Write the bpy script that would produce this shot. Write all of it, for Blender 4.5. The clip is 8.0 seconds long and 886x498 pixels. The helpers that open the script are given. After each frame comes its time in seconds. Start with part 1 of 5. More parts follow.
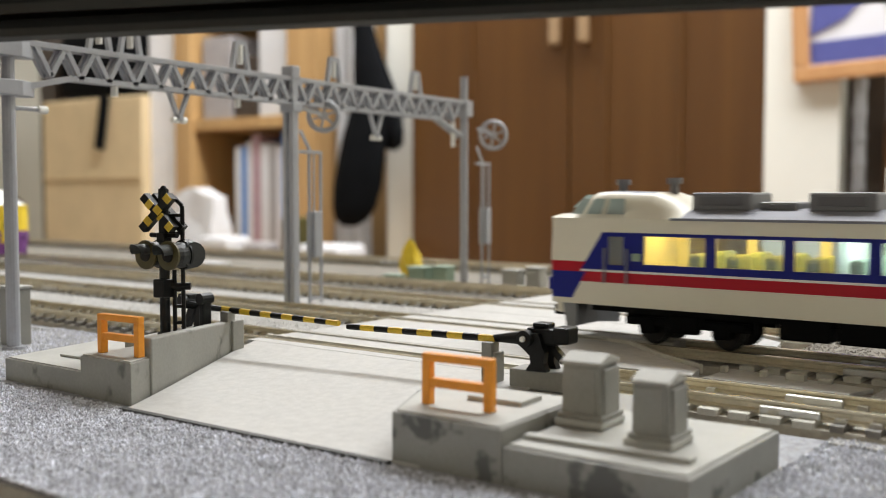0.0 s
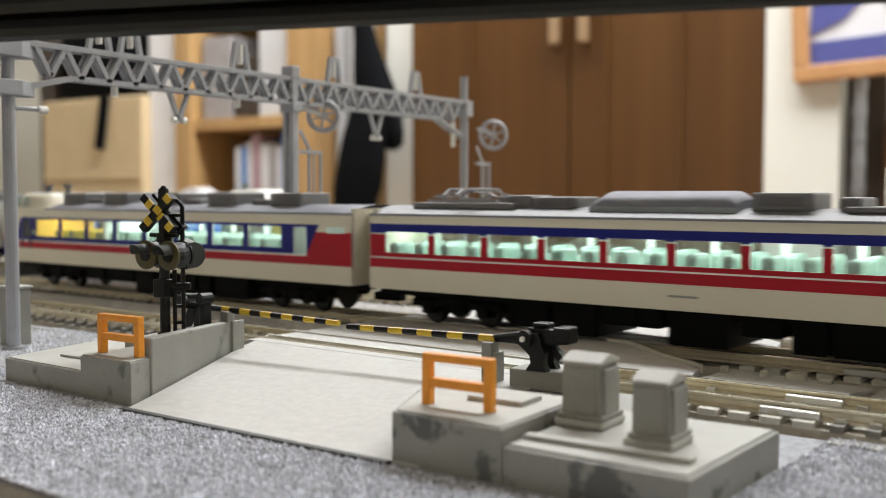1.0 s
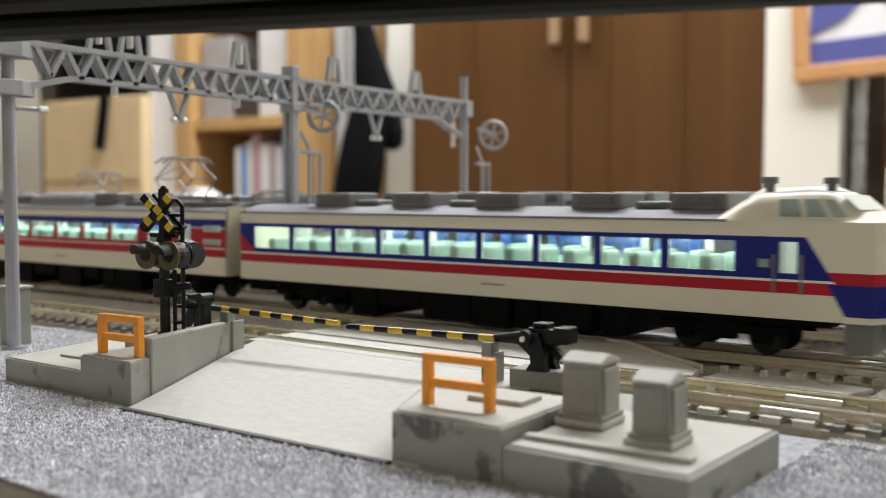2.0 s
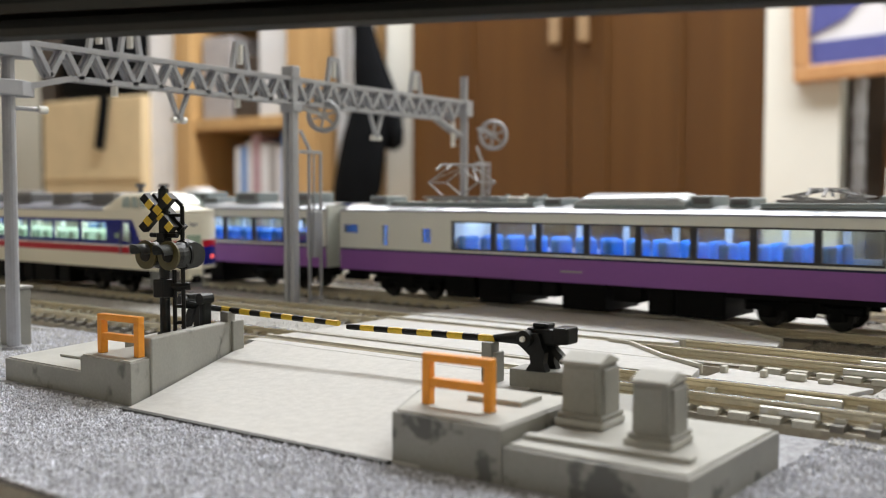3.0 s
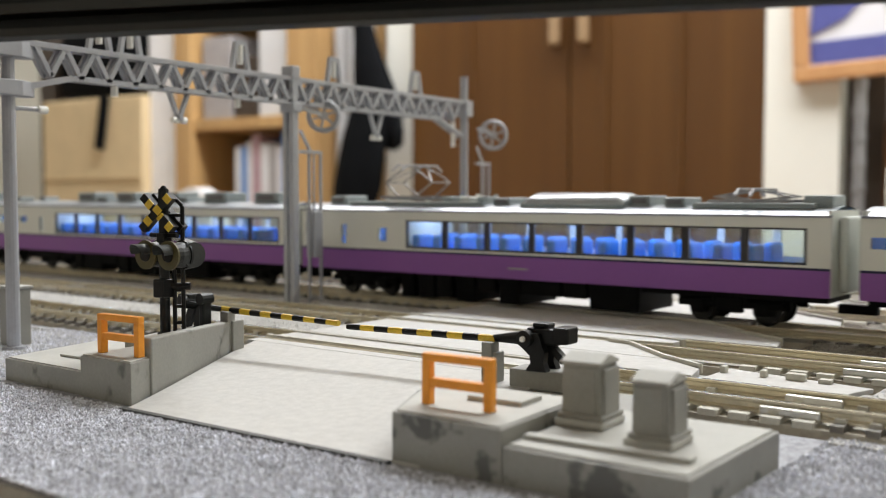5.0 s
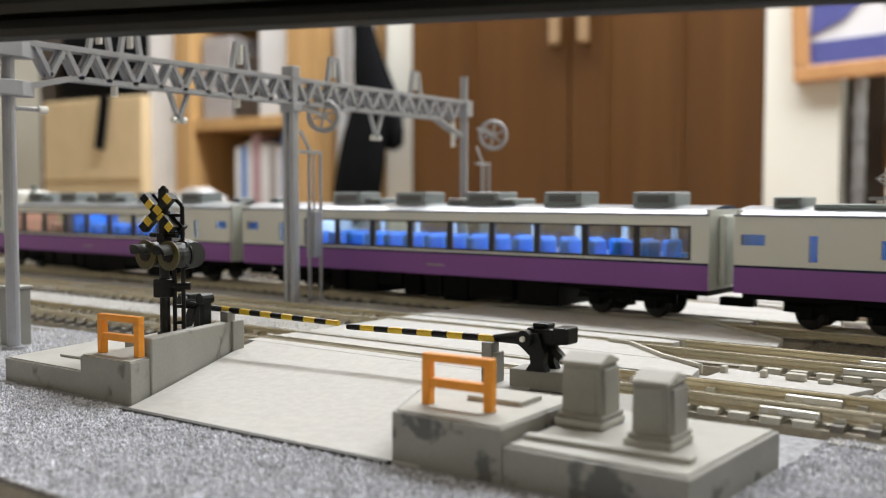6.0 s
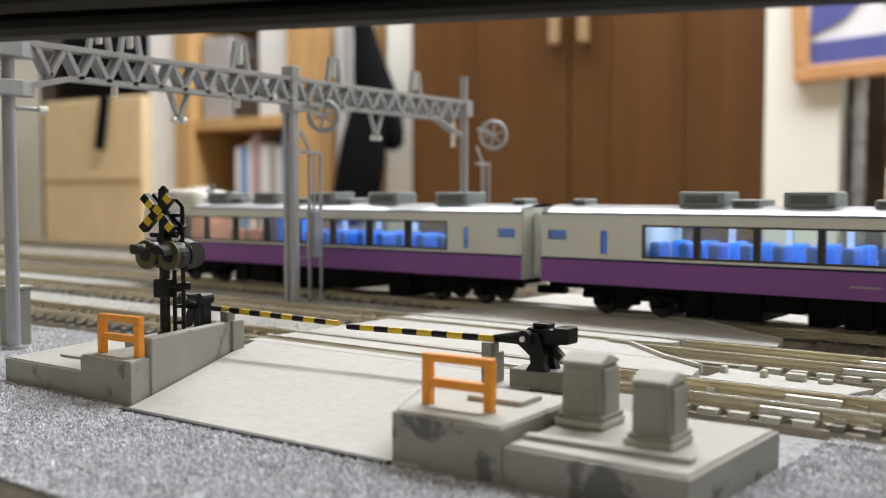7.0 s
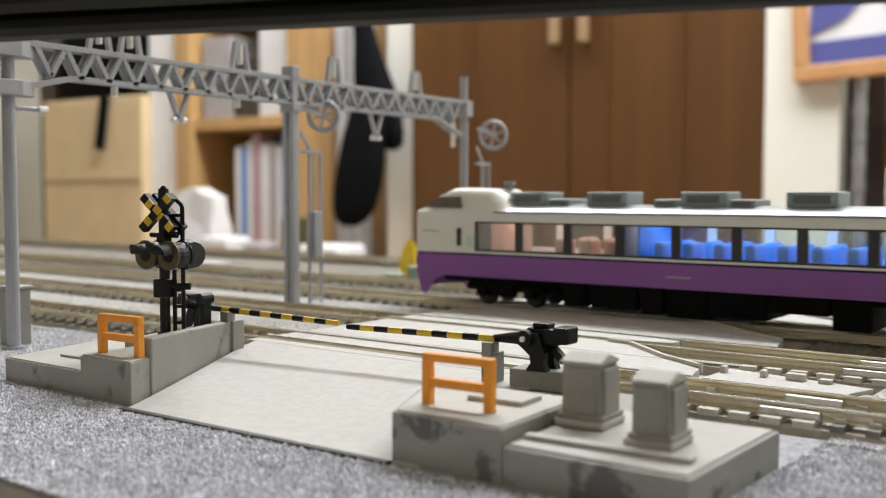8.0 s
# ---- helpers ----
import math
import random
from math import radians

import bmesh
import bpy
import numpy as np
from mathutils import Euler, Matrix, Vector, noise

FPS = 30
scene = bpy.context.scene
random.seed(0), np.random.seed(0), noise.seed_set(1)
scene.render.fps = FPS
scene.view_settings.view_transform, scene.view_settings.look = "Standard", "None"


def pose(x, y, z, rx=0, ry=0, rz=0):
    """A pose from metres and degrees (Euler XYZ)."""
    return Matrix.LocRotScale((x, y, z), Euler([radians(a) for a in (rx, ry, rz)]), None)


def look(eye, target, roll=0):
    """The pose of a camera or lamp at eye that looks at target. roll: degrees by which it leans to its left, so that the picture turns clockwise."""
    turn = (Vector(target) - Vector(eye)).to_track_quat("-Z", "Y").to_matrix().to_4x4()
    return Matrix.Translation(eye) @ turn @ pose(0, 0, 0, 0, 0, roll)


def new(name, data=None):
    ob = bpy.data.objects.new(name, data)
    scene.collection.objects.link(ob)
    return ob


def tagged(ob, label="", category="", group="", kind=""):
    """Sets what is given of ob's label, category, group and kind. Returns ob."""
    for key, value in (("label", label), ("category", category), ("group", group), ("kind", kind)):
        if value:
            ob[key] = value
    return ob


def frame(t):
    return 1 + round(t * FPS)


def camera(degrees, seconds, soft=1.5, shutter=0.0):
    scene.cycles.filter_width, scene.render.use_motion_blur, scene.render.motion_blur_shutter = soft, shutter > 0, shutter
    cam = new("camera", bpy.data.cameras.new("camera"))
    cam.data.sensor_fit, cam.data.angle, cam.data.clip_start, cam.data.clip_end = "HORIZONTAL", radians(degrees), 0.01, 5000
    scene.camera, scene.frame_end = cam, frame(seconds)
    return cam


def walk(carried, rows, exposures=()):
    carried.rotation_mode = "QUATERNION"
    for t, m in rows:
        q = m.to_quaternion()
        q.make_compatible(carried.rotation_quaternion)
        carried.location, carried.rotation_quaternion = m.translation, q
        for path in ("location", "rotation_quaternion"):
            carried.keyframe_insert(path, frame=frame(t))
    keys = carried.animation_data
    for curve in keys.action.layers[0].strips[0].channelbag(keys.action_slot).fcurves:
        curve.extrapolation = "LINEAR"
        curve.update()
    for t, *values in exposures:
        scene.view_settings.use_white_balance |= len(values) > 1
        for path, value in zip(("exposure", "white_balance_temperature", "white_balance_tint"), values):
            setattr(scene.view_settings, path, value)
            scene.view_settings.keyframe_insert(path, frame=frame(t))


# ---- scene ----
# The camera rests low over the model railway and stays still.
cam = camera(47.1, 8.0, soft=1.0, shutter=0.15)
EYE = (0.0, 0.0, 0.031)
STAND = look(EYE, (-0.562, 0.827, 0.031 - 0.0544))
walk(cam, [(0.0, STAND), (8.0, STAND)])
cam.data.dof.use_dof = True
cam.data.dof.focus_distance = 0.163
cam.data.dof.aperture_fstop = 28.0

# ---- light: one ceiling lamp of the room, pale walls that bounce it ----
room_world = bpy.data.worlds.new("room_world")
scene.world = room_world
room_world.use_nodes = True
room_world.node_tree.nodes["Background"].inputs["Color"].default_value = (0.9, 0.95, 1.0, 1)
room_world.node_tree.nodes["Background"].inputs["Strength"].default_value = 0.02
scene.view_settings.exposure = 0.0

lamp_data = bpy.data.lights.new("ceiling_lamp_light", "AREA")
lamp_data.shape, lamp_data.size, lamp_data.size_y = "RECTANGLE", 2.7, 0.5
lamp_data.energy, lamp_data.color = 103.0, (0.965, 0.98, 1.0)
lamp_light = new("ceiling_lamp_light", lamp_data)
lamp_light.matrix_world = pose(-0.60, 1.50, 1.60, -4, 0, 0)


# ---- materials ----
def mat(name, color, rough=0.5, metal=0.0, var=0.12, size=0.01, bump=0.1, fine=0.0006, spec=0.5, vary=0.0, emit=0.0, depth=0.0002, stain=0.0, island=0.0):
    """A procedural paint, plastic or stone: colour drifts at two scales, with fine relief."""
    m = bpy.data.materials.new(name)
    m.use_nodes = True
    nt = m.node_tree
    b = nt.nodes["Principled BSDF"]
    b.inputs["Roughness"].default_value = rough
    b.inputs["Metallic"].default_value = metal
    b.inputs["Specular IOR Level"].default_value = spec
    co = nt.nodes.new("ShaderNodeTexCoord")
    n1 = nt.nodes.new("ShaderNodeTexNoise")
    n1.inputs["Scale"].default_value, n1.inputs["Detail"].default_value = 1 / size, 5
    n2 = nt.nodes.new("ShaderNodeTexNoise")
    n2.inputs["Scale"].default_value, n2.inputs["Detail"].default_value = 1 / fine, 2
    for n in (n1, n2):
        nt.links.new(co.outputs["Object"], n.inputs["Vector"])
    mixed = nt.nodes.new("ShaderNodeMath")
    mixed.operation = "MULTIPLY_ADD"
    mixed.inputs[1].default_value = 0.35
    nt.links.new(n2.outputs["Fac"], mixed.inputs[0])
    scaled = nt.nodes.new("ShaderNodeMath")
    scaled.operation = "MULTIPLY"
    scaled.inputs[1].default_value = 0.65
    nt.links.new(n1.outputs["Fac"], scaled.inputs[0])
    nt.links.new(scaled.outputs[0], mixed.inputs[2])
    ramp = nt.nodes.new("ShaderNodeValToRGB")
    ramp.color_ramp.elements[0].position, ramp.color_ramp.elements[1].position = 0.3, 0.7
    ramp.color_ramp.elements[0].color = (*[c * (1 - var) for c in color], 1)
    ramp.color_ramp.elements[1].color = (*[min(1, c * (1 + var)) for c in color], 1)
    nt.links.new(mixed.outputs[0], ramp.inputs["Fac"])
    last = ramp.outputs["Color"]
    if stain:
        n3 = nt.nodes.new("ShaderNodeTexNoise")
        n3.inputs["Scale"].default_value, n3.inputs["Detail"].default_value, n3.inputs["Roughness"].default_value = 160, 3, 0.6
        nt.links.new(co.outputs["Object"], n3.inputs["Vector"])
        edge = nt.nodes.new("ShaderNodeMapRange")
        edge.inputs["From Min"].default_value, edge.inputs["From Max"].default_value, edge.inputs["To Max"].default_value = (0.63 if stain < 0.75 else 0.575), (0.71 if stain < 0.75 else 0.63), stain
        nt.links.new(n3.outputs["Fac"], edge.inputs["Value"])
        dirt = nt.nodes.new("ShaderNodeMix")
        dirt.data_type = "RGBA"
        dirt.inputs["B"].default_value = (0.07, 0.07, 0.065, 1)
        nt.links.new(edge.outputs[0], dirt.inputs["Factor"])
        nt.links.new(last, dirt.inputs["A"])
        last = dirt.outputs["Result"]
    if island:
        geo = nt.nodes.new("ShaderNodeNewGeometry")
        tone = nt.nodes.new("ShaderNodeHueSaturation")
        span = nt.nodes.new("ShaderNodeMapRange")
        span.inputs["To Min"].default_value, span.inputs["To Max"].default_value = 1 - island, 1 + island
        nt.links.new(geo.outputs["Random Per Island"], span.inputs["Value"])
        nt.links.new(span.outputs[0], tone.inputs["Value"])
        nt.links.new(last, tone.inputs["Color"])
        last = tone.outputs["Color"]
    if vary:
        info = nt.nodes.new("ShaderNodeObjectInfo")
        hsv = nt.nodes.new("ShaderNodeHueSaturation")
        rng = nt.nodes.new("ShaderNodeMapRange")
        rng.inputs["To Min"].default_value, rng.inputs["To Max"].default_value = 1 - vary, 1 + vary
        nt.links.new(info.outputs["Random"], rng.inputs["Value"])
        nt.links.new(rng.outputs[0], hsv.inputs["Value"])
        nt.links.new(last, hsv.inputs["Color"])
        last = hsv.outputs["Color"]
    nt.links.new(last, b.inputs["Base Color"])
    if bump:
        bp = nt.nodes.new("ShaderNodeBump")
        bp.inputs["Strength"].default_value, bp.inputs["Distance"].default_value = bump, depth
        nt.links.new(mixed.outputs[0], bp.inputs["Height"])
        nt.links.new(bp.outputs["Normal"], b.inputs["Normal"])
    if emit:
        b.inputs["Emission Color"].default_value = (*color, 1)
        b.inputs["Emission Strength"].default_value = emit
    return m


def wood(name, dark, light, rough=0.4, across=0.03, along=0.6):
    """Wood veneer, grain upright."""
    m = mat(name, dark, rough, bump=0.03, size=0.05, fine=0.002)
    nt = m.node_tree
    b = nt.nodes["Principled BSDF"]
    co = nt.nodes.new("ShaderNodeTexCoord")
    mp = nt.nodes.new("ShaderNodeMapping")
    mp.inputs["Scale"].default_value = (1 / across, 1 / across, 1 / along)
    n = nt.nodes.new("ShaderNodeTexNoise")
    n.inputs["Scale"].default_value, n.inputs["Detail"].default_value, n.inputs["Distortion"].default_value = 1, 6, 0.6
    r = nt.nodes.new("ShaderNodeValToRGB")
    r.color_ramp.elements[0].position, r.color_ramp.elements[1].position = 0.32, 0.68
    r.color_ramp.elements[0].color, r.color_ramp.elements[1].color = (*dark, 1), (*light, 1)
    nt.links.new(co.outputs["Object"], mp.inputs["Vector"])
    nt.links.new(mp.outputs[0], n.inputs["Vector"])
    nt.links.new(n.outputs["Fac"], r.inputs["Fac"])
    nt.links.new(r.outputs["Color"], b.inputs["Base Color"])
    return m


def glass(name, color=(0.9, 0.95, 0.95)):
    """A clear thin pane: mostly see-through with a little gloss."""
    m = bpy.data.materials.new(name)
    m.use_nodes = True
    nt = m.node_tree
    nt.nodes.clear()
    out = nt.nodes.new("ShaderNodeOutputMaterial")
    mix = nt.nodes.new("ShaderNodeMixShader")
    mix.inputs[0].default_value = 0.07
    tr = nt.nodes.new("ShaderNodeBsdfTransparent")
    tr.inputs["Color"].default_value = (*color, 1)
    gl = nt.nodes.new("ShaderNodeBsdfGlossy")
    gl.inputs["Roughness"].default_value = 0.08
    nt.links.new(tr.outputs[0], mix.inputs[1])
    nt.links.new(gl.outputs[0], mix.inputs[2])
    nt.links.new(mix.outputs[0], out.inputs["Surface"])
    return m


def glow(name, color, strength):
    m = bpy.data.materials.new(name)
    m.use_nodes = True
    b = m.node_tree.nodes["Principled BSDF"]
    b.inputs["Base Color"].default_value = (*color, 1)
    b.inputs["Emission Color"].default_value = (*color, 1)
    b.inputs["Emission Strength"].default_value = strength
    return m


M_WALL = mat("cream_wallpaper", (0.78, 0.775, 0.71), 0.85, size=0.2, fine=0.004, var=0.05, bump=0.2)
M_FLOOR = wood("floor_boards", (0.22, 0.12, 0.06), (0.34, 0.2, 0.1), 0.45)
M_CEIL = mat("white_ceiling", (0.8, 0.79, 0.75), 0.9, size=0.3, fine=0.006, var=0.04)
M_WARDROBE = wood("brown_veneer", (0.077, 0.030, 0.0050), (0.104, 0.044, 0.0082), 0.38, 0.05, 1.2)
M_HANDLE = mat("handle_beige", (0.3, 0.2, 0.11), 0.4, size=0.02)
M_PINE = wood("pine_board", (0.42, 0.25, 0.1), (0.53, 0.33, 0.14), 0.5)
M_CARD = mat("cardboard", (0.64, 0.5, 0.3), 0.85, size=0.08, fine=0.004, var=0.1)
M_BLACKCLOTH = mat("black_cloth", (0.006, 0.0065, 0.0075), 0.8, size=0.05, fine=0.003, var=0.3, bump=0.4, spec=0.05)
M_WHITE = mat("white_plastic", (0.68, 0.68, 0.69), 0.5, size=0.08, fine=0.003, var=0.06)
M_GREYW = mat("grey_steel_post", (0.28, 0.28, 0.29), 0.4, metal=0.6, size=0.05)
M_BEAM = mat("black_beam_paint", (0.004, 0.004, 0.0035), 0.5, size=0.02, fine=0.001, var=0.25, spec=0.2)
M_BEAMLIP = mat("dark_grey_lip", (0.022, 0.022, 0.02), 0.45, size=0.02, fine=0.001, var=0.2, spec=0.2)
M_TABLE = mat("table_board", (0.16, 0.1, 0.055), 0.6, size=0.05, fine=0.002)
M_SHEET = mat("grey_ballast_sheet", (0.3, 0.305, 0.33), 0.7, size=0.0016, fine=0.0004, var=0.45, bump=0.9, depth=0.0004)
M_GRAIN = mat("grey_grain", (0.6, 0.615, 0.68), 0.3, size=0.003, fine=0.0004, var=0.3, bump=0.2, island=0.4)
M_GRAINPALE = mat("pale_grain", (0.56, 0.56, 0.55), 0.55, size=0.003, fine=0.0004, var=0.15, bump=0.2, island=0.2)
M_GRAINDARK = mat("brown_grain", (0.165, 0.147, 0.115), 0.6, size=0.003, fine=0.0004, var=0.2, bump=0.2, island=0.3)
M_CHAIR = mat("rail_chair_beige", (0.5, 0.48, 0.41), 0.5, size=0.003, var=0.15)
M_LIGHTGROUND = mat("pale_ground", (0.42, 0.41, 0.385), 0.75, size=0.003, fine=0.0005, var=0.22, bump=0.7, depth=0.0003)
M_BALLAST = mat("moulded_roadbed", (0.33, 0.305, 0.25), 0.7, size=0.004, fine=0.0006, var=0.3, bump=0.6, depth=0.0003)
M_SLEEPER = mat("sleeper_plastic", (0.15, 0.137, 0.115), 0.6, size=0.003, fine=0.0005, var=0.25)
M_RAIL = mat("rail_nickel", (0.6, 0.54, 0.4), 0.38, metal=0.45, size=0.006, fine=0.0006, var=0.18)
M_JOINER = mat("joiner_silver", (0.6, 0.59, 0.56), 0.4, metal=0.6, size=0.004, fine=0.0006, var=0.1)
M_RAILTOP = mat("rail_head", (0.62, 0.58, 0.46), 0.22, metal=0.9, size=0.006, fine=0.0006, var=0.1)
M_ROAD = mat("crossing_plate", (0.48, 0.47, 0.445), 0.75, size=0.0014, fine=0.0003, var=0.1, bump=0.35, depth=0.00015)
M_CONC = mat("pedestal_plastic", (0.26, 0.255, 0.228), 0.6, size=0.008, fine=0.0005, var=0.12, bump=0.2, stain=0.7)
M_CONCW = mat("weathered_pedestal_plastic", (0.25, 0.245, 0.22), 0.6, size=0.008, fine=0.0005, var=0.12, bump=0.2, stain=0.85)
# the plastic again, paler: light on upward faces put into its colour
M_CONCTOPLIT = mat("pedestal_top_lit", (0.40, 0.395, 0.36), 0.65, size=0.006, fine=0.0005, var=0.1, bump=0.25)
# dark tone of the joint bed and of the shade painted under the ramp
M_DARKGAP = mat("dark_gap_tone", (0.06, 0.06, 0.056), 0.7, size=0.002, fine=0.0005, var=0.35)
M_ORANGE = mat("orange_plastic", (0.8, 0.3, 0.02), 0.42, size=0.004, fine=0.0004, var=0.1, bump=0.08)
M_BLACK = mat("black_plastic", (0.007, 0.007, 0.0065), 0.38, size=0.002, fine=0.0004, var=0.4, bump=0.25, spec=0.2)
M_WEAR = mat("worn_black_paint", (0.01, 0.011, 0.0105), 0.42, size=0.0015, fine=0.0003, var=0.6, bump=0.35, spec=0.2)
M_GREYHOOD = mat("grey_dusted_hood", (0.022, 0.024, 0.023), 0.5, size=0.0015, fine=0.0004, var=0.4, bump=0.3)
M_YELLOW = mat("warning_yellow", (0.62, 0.42, 0.02), 0.45, size=0.002, fine=0.0004, var=0.18)
M_YELLOWDK = mat("dull_yellow", (0.06, 0.05, 0.01), 0.5, size=0.002, fine=0.0004, var=0.2)
M_GANTRY = mat("gantry_grey_plastic", (0.34, 0.35, 0.375), 0.42, size=0.006, fine=0.0006, var=0.08, bump=0.06)
M_INSUL = mat("white_insulator", (0.72, 0.72, 0.68), 0.3, size=0.002)
M_GREENBOX = mat("pale_green_box", (0.27, 0.36, 0.27), 0.6, size=0.004, fine=0.0006)
M_PALEGREEN = mat("pale_green_print", (0.45, 0.62, 0.48), 0.5, size=0.004)
M_YELLOWBAG = mat("yellow_wrapper", (0.85, 0.62, 0.03), 0.4, size=0.02)
M_FRAMEWOOD = wood("frame_wood", (0.45, 0.22, 0.09), (0.55, 0.3, 0.13), 0.45)
M_POSTERBLUE = mat("poster_blue", (0.08, 0.09, 0.3), 0.5, size=0.05, fine=0.003, var=0.1)
M_POSTERWHITE = mat("poster_white", (0.72, 0.72, 0.76), 0.5, size=0.05, fine=0.003, var=0.05)
M_BLUEBOOK = mat("blue_paper", (0.12, 0.25, 0.55), 0.5, size=0.03)
M_PINKBOOK = mat("pink_paper", (0.42, 0.27, 0.3), 0.5, size=0.03)
M_GREYBOOK = mat("grey_paper", (0.35, 0.33, 0.33), 0.55, size=0.03)
M_DARKBOX = mat("dark_brown_things", (0.05, 0.035, 0.025), 0.6, size=0.03)
# rolling stock
M_CREAM = mat("car_cream", (0.72, 0.68, 0.56), 0.34, size=0.02, fine=0.0005, var=0.03, bump=0.02, spec=0.22)
M_RED = mat("car_red", (0.4, 0.007, 0.02), 0.34, size=0.02, fine=0.0005, var=0.06, bump=0.02, spec=0.22)
M_BLUE = mat("car_blue", (0.007, 0.013, 0.19), 0.34, size=0.02, fine=0.0005, var=0.08, bump=0.02, spec=0.22)
M_LINE = mat("car_white_line", (0.75, 0.74, 0.72), 0.36, size=0.02, var=0.03, bump=0.02)
M_PROOF = mat("roof_pale_silver", (0.36, 0.39, 0.42), 0.3, metal=0.3, size=0.015, fine=0.0005, var=0.05, bump=0.03)
M_FARGROUND = mat("brown_grey_ballast", (0.165, 0.147, 0.115), 0.8, size=0.006, fine=0.0008, var=0.3, bump=0.6, depth=0.0003)
M_SILVER = mat("roof_silver", (0.21, 0.215, 0.25), 0.55, metal=0.0, spec=0.25, size=0.015, fine=0.0005, var=0.06, bump=0.03)
M_ROOFDK = mat("roof_dark_grey", (0.12, 0.12, 0.125), 0.5, size=0.012, fine=0.0005, var=0.1, bump=0.05)
M_ROOFEQ = mat("roof_unit_grey", (0.17, 0.17, 0.175), 0.48, size=0.005, fine=0.0005, var=0.1, bump=0.05)
M_ROOFEQ2 = mat("roof_unit_blue_grey", (0.25, 0.29, 0.3), 0.48, size=0.005, fine=0.0005, var=0.08, bump=0.05)
M_PWHITE = mat("car_white_grey", (0.66, 0.66, 0.61), 0.34, size=0.02, fine=0.0005, var=0.03, bump=0.02, spec=0.22)
M_PURPLE = mat("car_purple", (0.235, 0.088, 0.315), 0.36, size=0.02, fine=0.0005, var=0.06, bump=0.02, spec=0.22)
M_NAVY = mat("car_navy_line", (0.015, 0.018, 0.05), 0.36, size=0.02, var=0.08, bump=0.02, spec=0.22)
M_UNDER = mat("underframe_black", (0.003, 0.003, 0.003), 0.6, size=0.006, fine=0.0005, var=0.3, bump=0.1, spec=0.08)
M_CABDIM = mat("cab_glass_brown", (0.16, 0.13, 0.1), 0.12, size=0.004, var=0.3, bump=0.0)
M_CABGLASS = mat("cab_glass_grey", (0.38, 0.43, 0.4), 0.12, size=0.01, var=0.1, bump=0.0)
M_PLOUGH = mat("plough_grey", (0.2, 0.2, 0.2), 0.5, size=0.006, var=0.1)
M_CURTAIN = mat("white_curtain_cloth", (0.88, 0.88, 0.9), 0.8, size=0.05, fine=0.003, var=0.05)
M_VISOR = mat("grey_worn_visor", (0.09, 0.095, 0.09), 0.45, size=0.0012, fine=0.0004, var=0.5, bump=0.3)
M_BAR = mat("number_bar_grey", (0.3, 0.29, 0.27), 0.5, size=0.004)
M_BLIND = mat("blue_blind", (0.03, 0.22, 0.85), 0.5, size=0.004, var=0.1)
M_WHEEL = mat("blackened_wheel", (0.015, 0.014, 0.013), 0.35, metal=0.6, size=0.004)
M_GANGWAY = mat("gangway_cream", (0.62, 0.58, 0.47), 0.6, size=0.004, var=0.08)
M_GANGWHITE = mat("gangway_white", (0.64, 0.66, 0.62), 0.6, size=0.004, var=0.06)
M_SEATBLUE = mat("seat_blue", (0.012, 0.2, 0.66), 0.55, size=0.004, var=0.12)
M_SEATGREY = mat("seat_grey_green", (0.28, 0.36, 0.31), 0.55, size=0.004, var=0.12)
M_SEATPINK = mat("seat_rose", (0.5, 0.3, 0.26), 0.55, size=0.004, var=0.12)
M_INNER = mat("car_floor_inside", (0.36, 0.38, 0.36), 0.6, size=0.004, var=0.08)
M_GLASS = glass("window_glass")
M_SEAL = mat("window_seal_black", (0.012, 0.012, 0.014), 0.3, size=0.004, var=0.2)
M_PANTO = mat("pantograph_metal", (0.3, 0.3, 0.31), 0.55, metal=0.3, size=0.003, var=0.1)
G_WHITE = glow("led_strip_white", (0.84, 1.0, 0.9), 19.0)
G_WARM = glow("led_strip_warm", (1.0, 0.62, 0.08), 16.0)
G_BLUE = glow("led_strip_cool", (0.62, 0.78, 1.0), 10.5)
G_ROSE = glow("led_strip_rose", (1.0, 0.78, 0.66), 7.0)
G_DIM = glow("led_strip_dim", (0.84, 1.0, 0.9), 3.5)
G_RED = glow("tail_light_red", (1.0, 0.12, 0.1), 0.9)


# ---- building helpers ----
def box(bm, x0, x1, y0, y1, z0, z1, bevel=0.0, mi=0):
    c = [bm.verts.new(p) for p in ((x0, y0, z0), (x1, y0, z0), (x1, y1, z0), (x0, y1, z0), (x0, y0, z1), (x1, y0, z1), (x1, y1, z1), (x0, y1, z1))]
    fs = [bm.faces.new([c[i] for i in f]) for f in ((3, 2, 1, 0), (4, 5, 6, 7), (0, 1, 5, 4), (1, 2, 6, 5), (2, 3, 7, 6), (3, 0, 4, 7))]
    for f in fs:
        f.material_index = mi
    if bevel:
        es = list({e for f in fs for e in f.edges})
        bmesh.ops.bevel(bm, geom=es, offset=bevel, segments=2, affect="EDGES", profile=0.5, material=mi)
    return bm


def beam(bm, a, b, wide, high=None, up=(0, 0, 1)):
    """A bar of rectangular section from a to b."""
    a, b, high = Vector(a), Vector(b), high or wide
    d = (b - a).normalized()
    s = d.cross(Vector(up))
    s = (s if s.length > 1e-4 else d.cross(Vector((1, 0, 0)))).normalized()
    u = s.cross(d).normalized()
    vs = [bm.verts.new(p + s * i * wide / 2 + u * j * high / 2) for p in (a, b) for i, j in ((-1, -1), (1, -1), (1, 1), (-1, 1))]
    for f in ((0, 1, 2, 3), (7, 6, 5, 4), (0, 4, 5, 1), (1, 5, 6, 2), (2, 6, 7, 3), (3, 7, 4, 0)):
        bm.faces.new([vs[i] for i in f])
    return bm


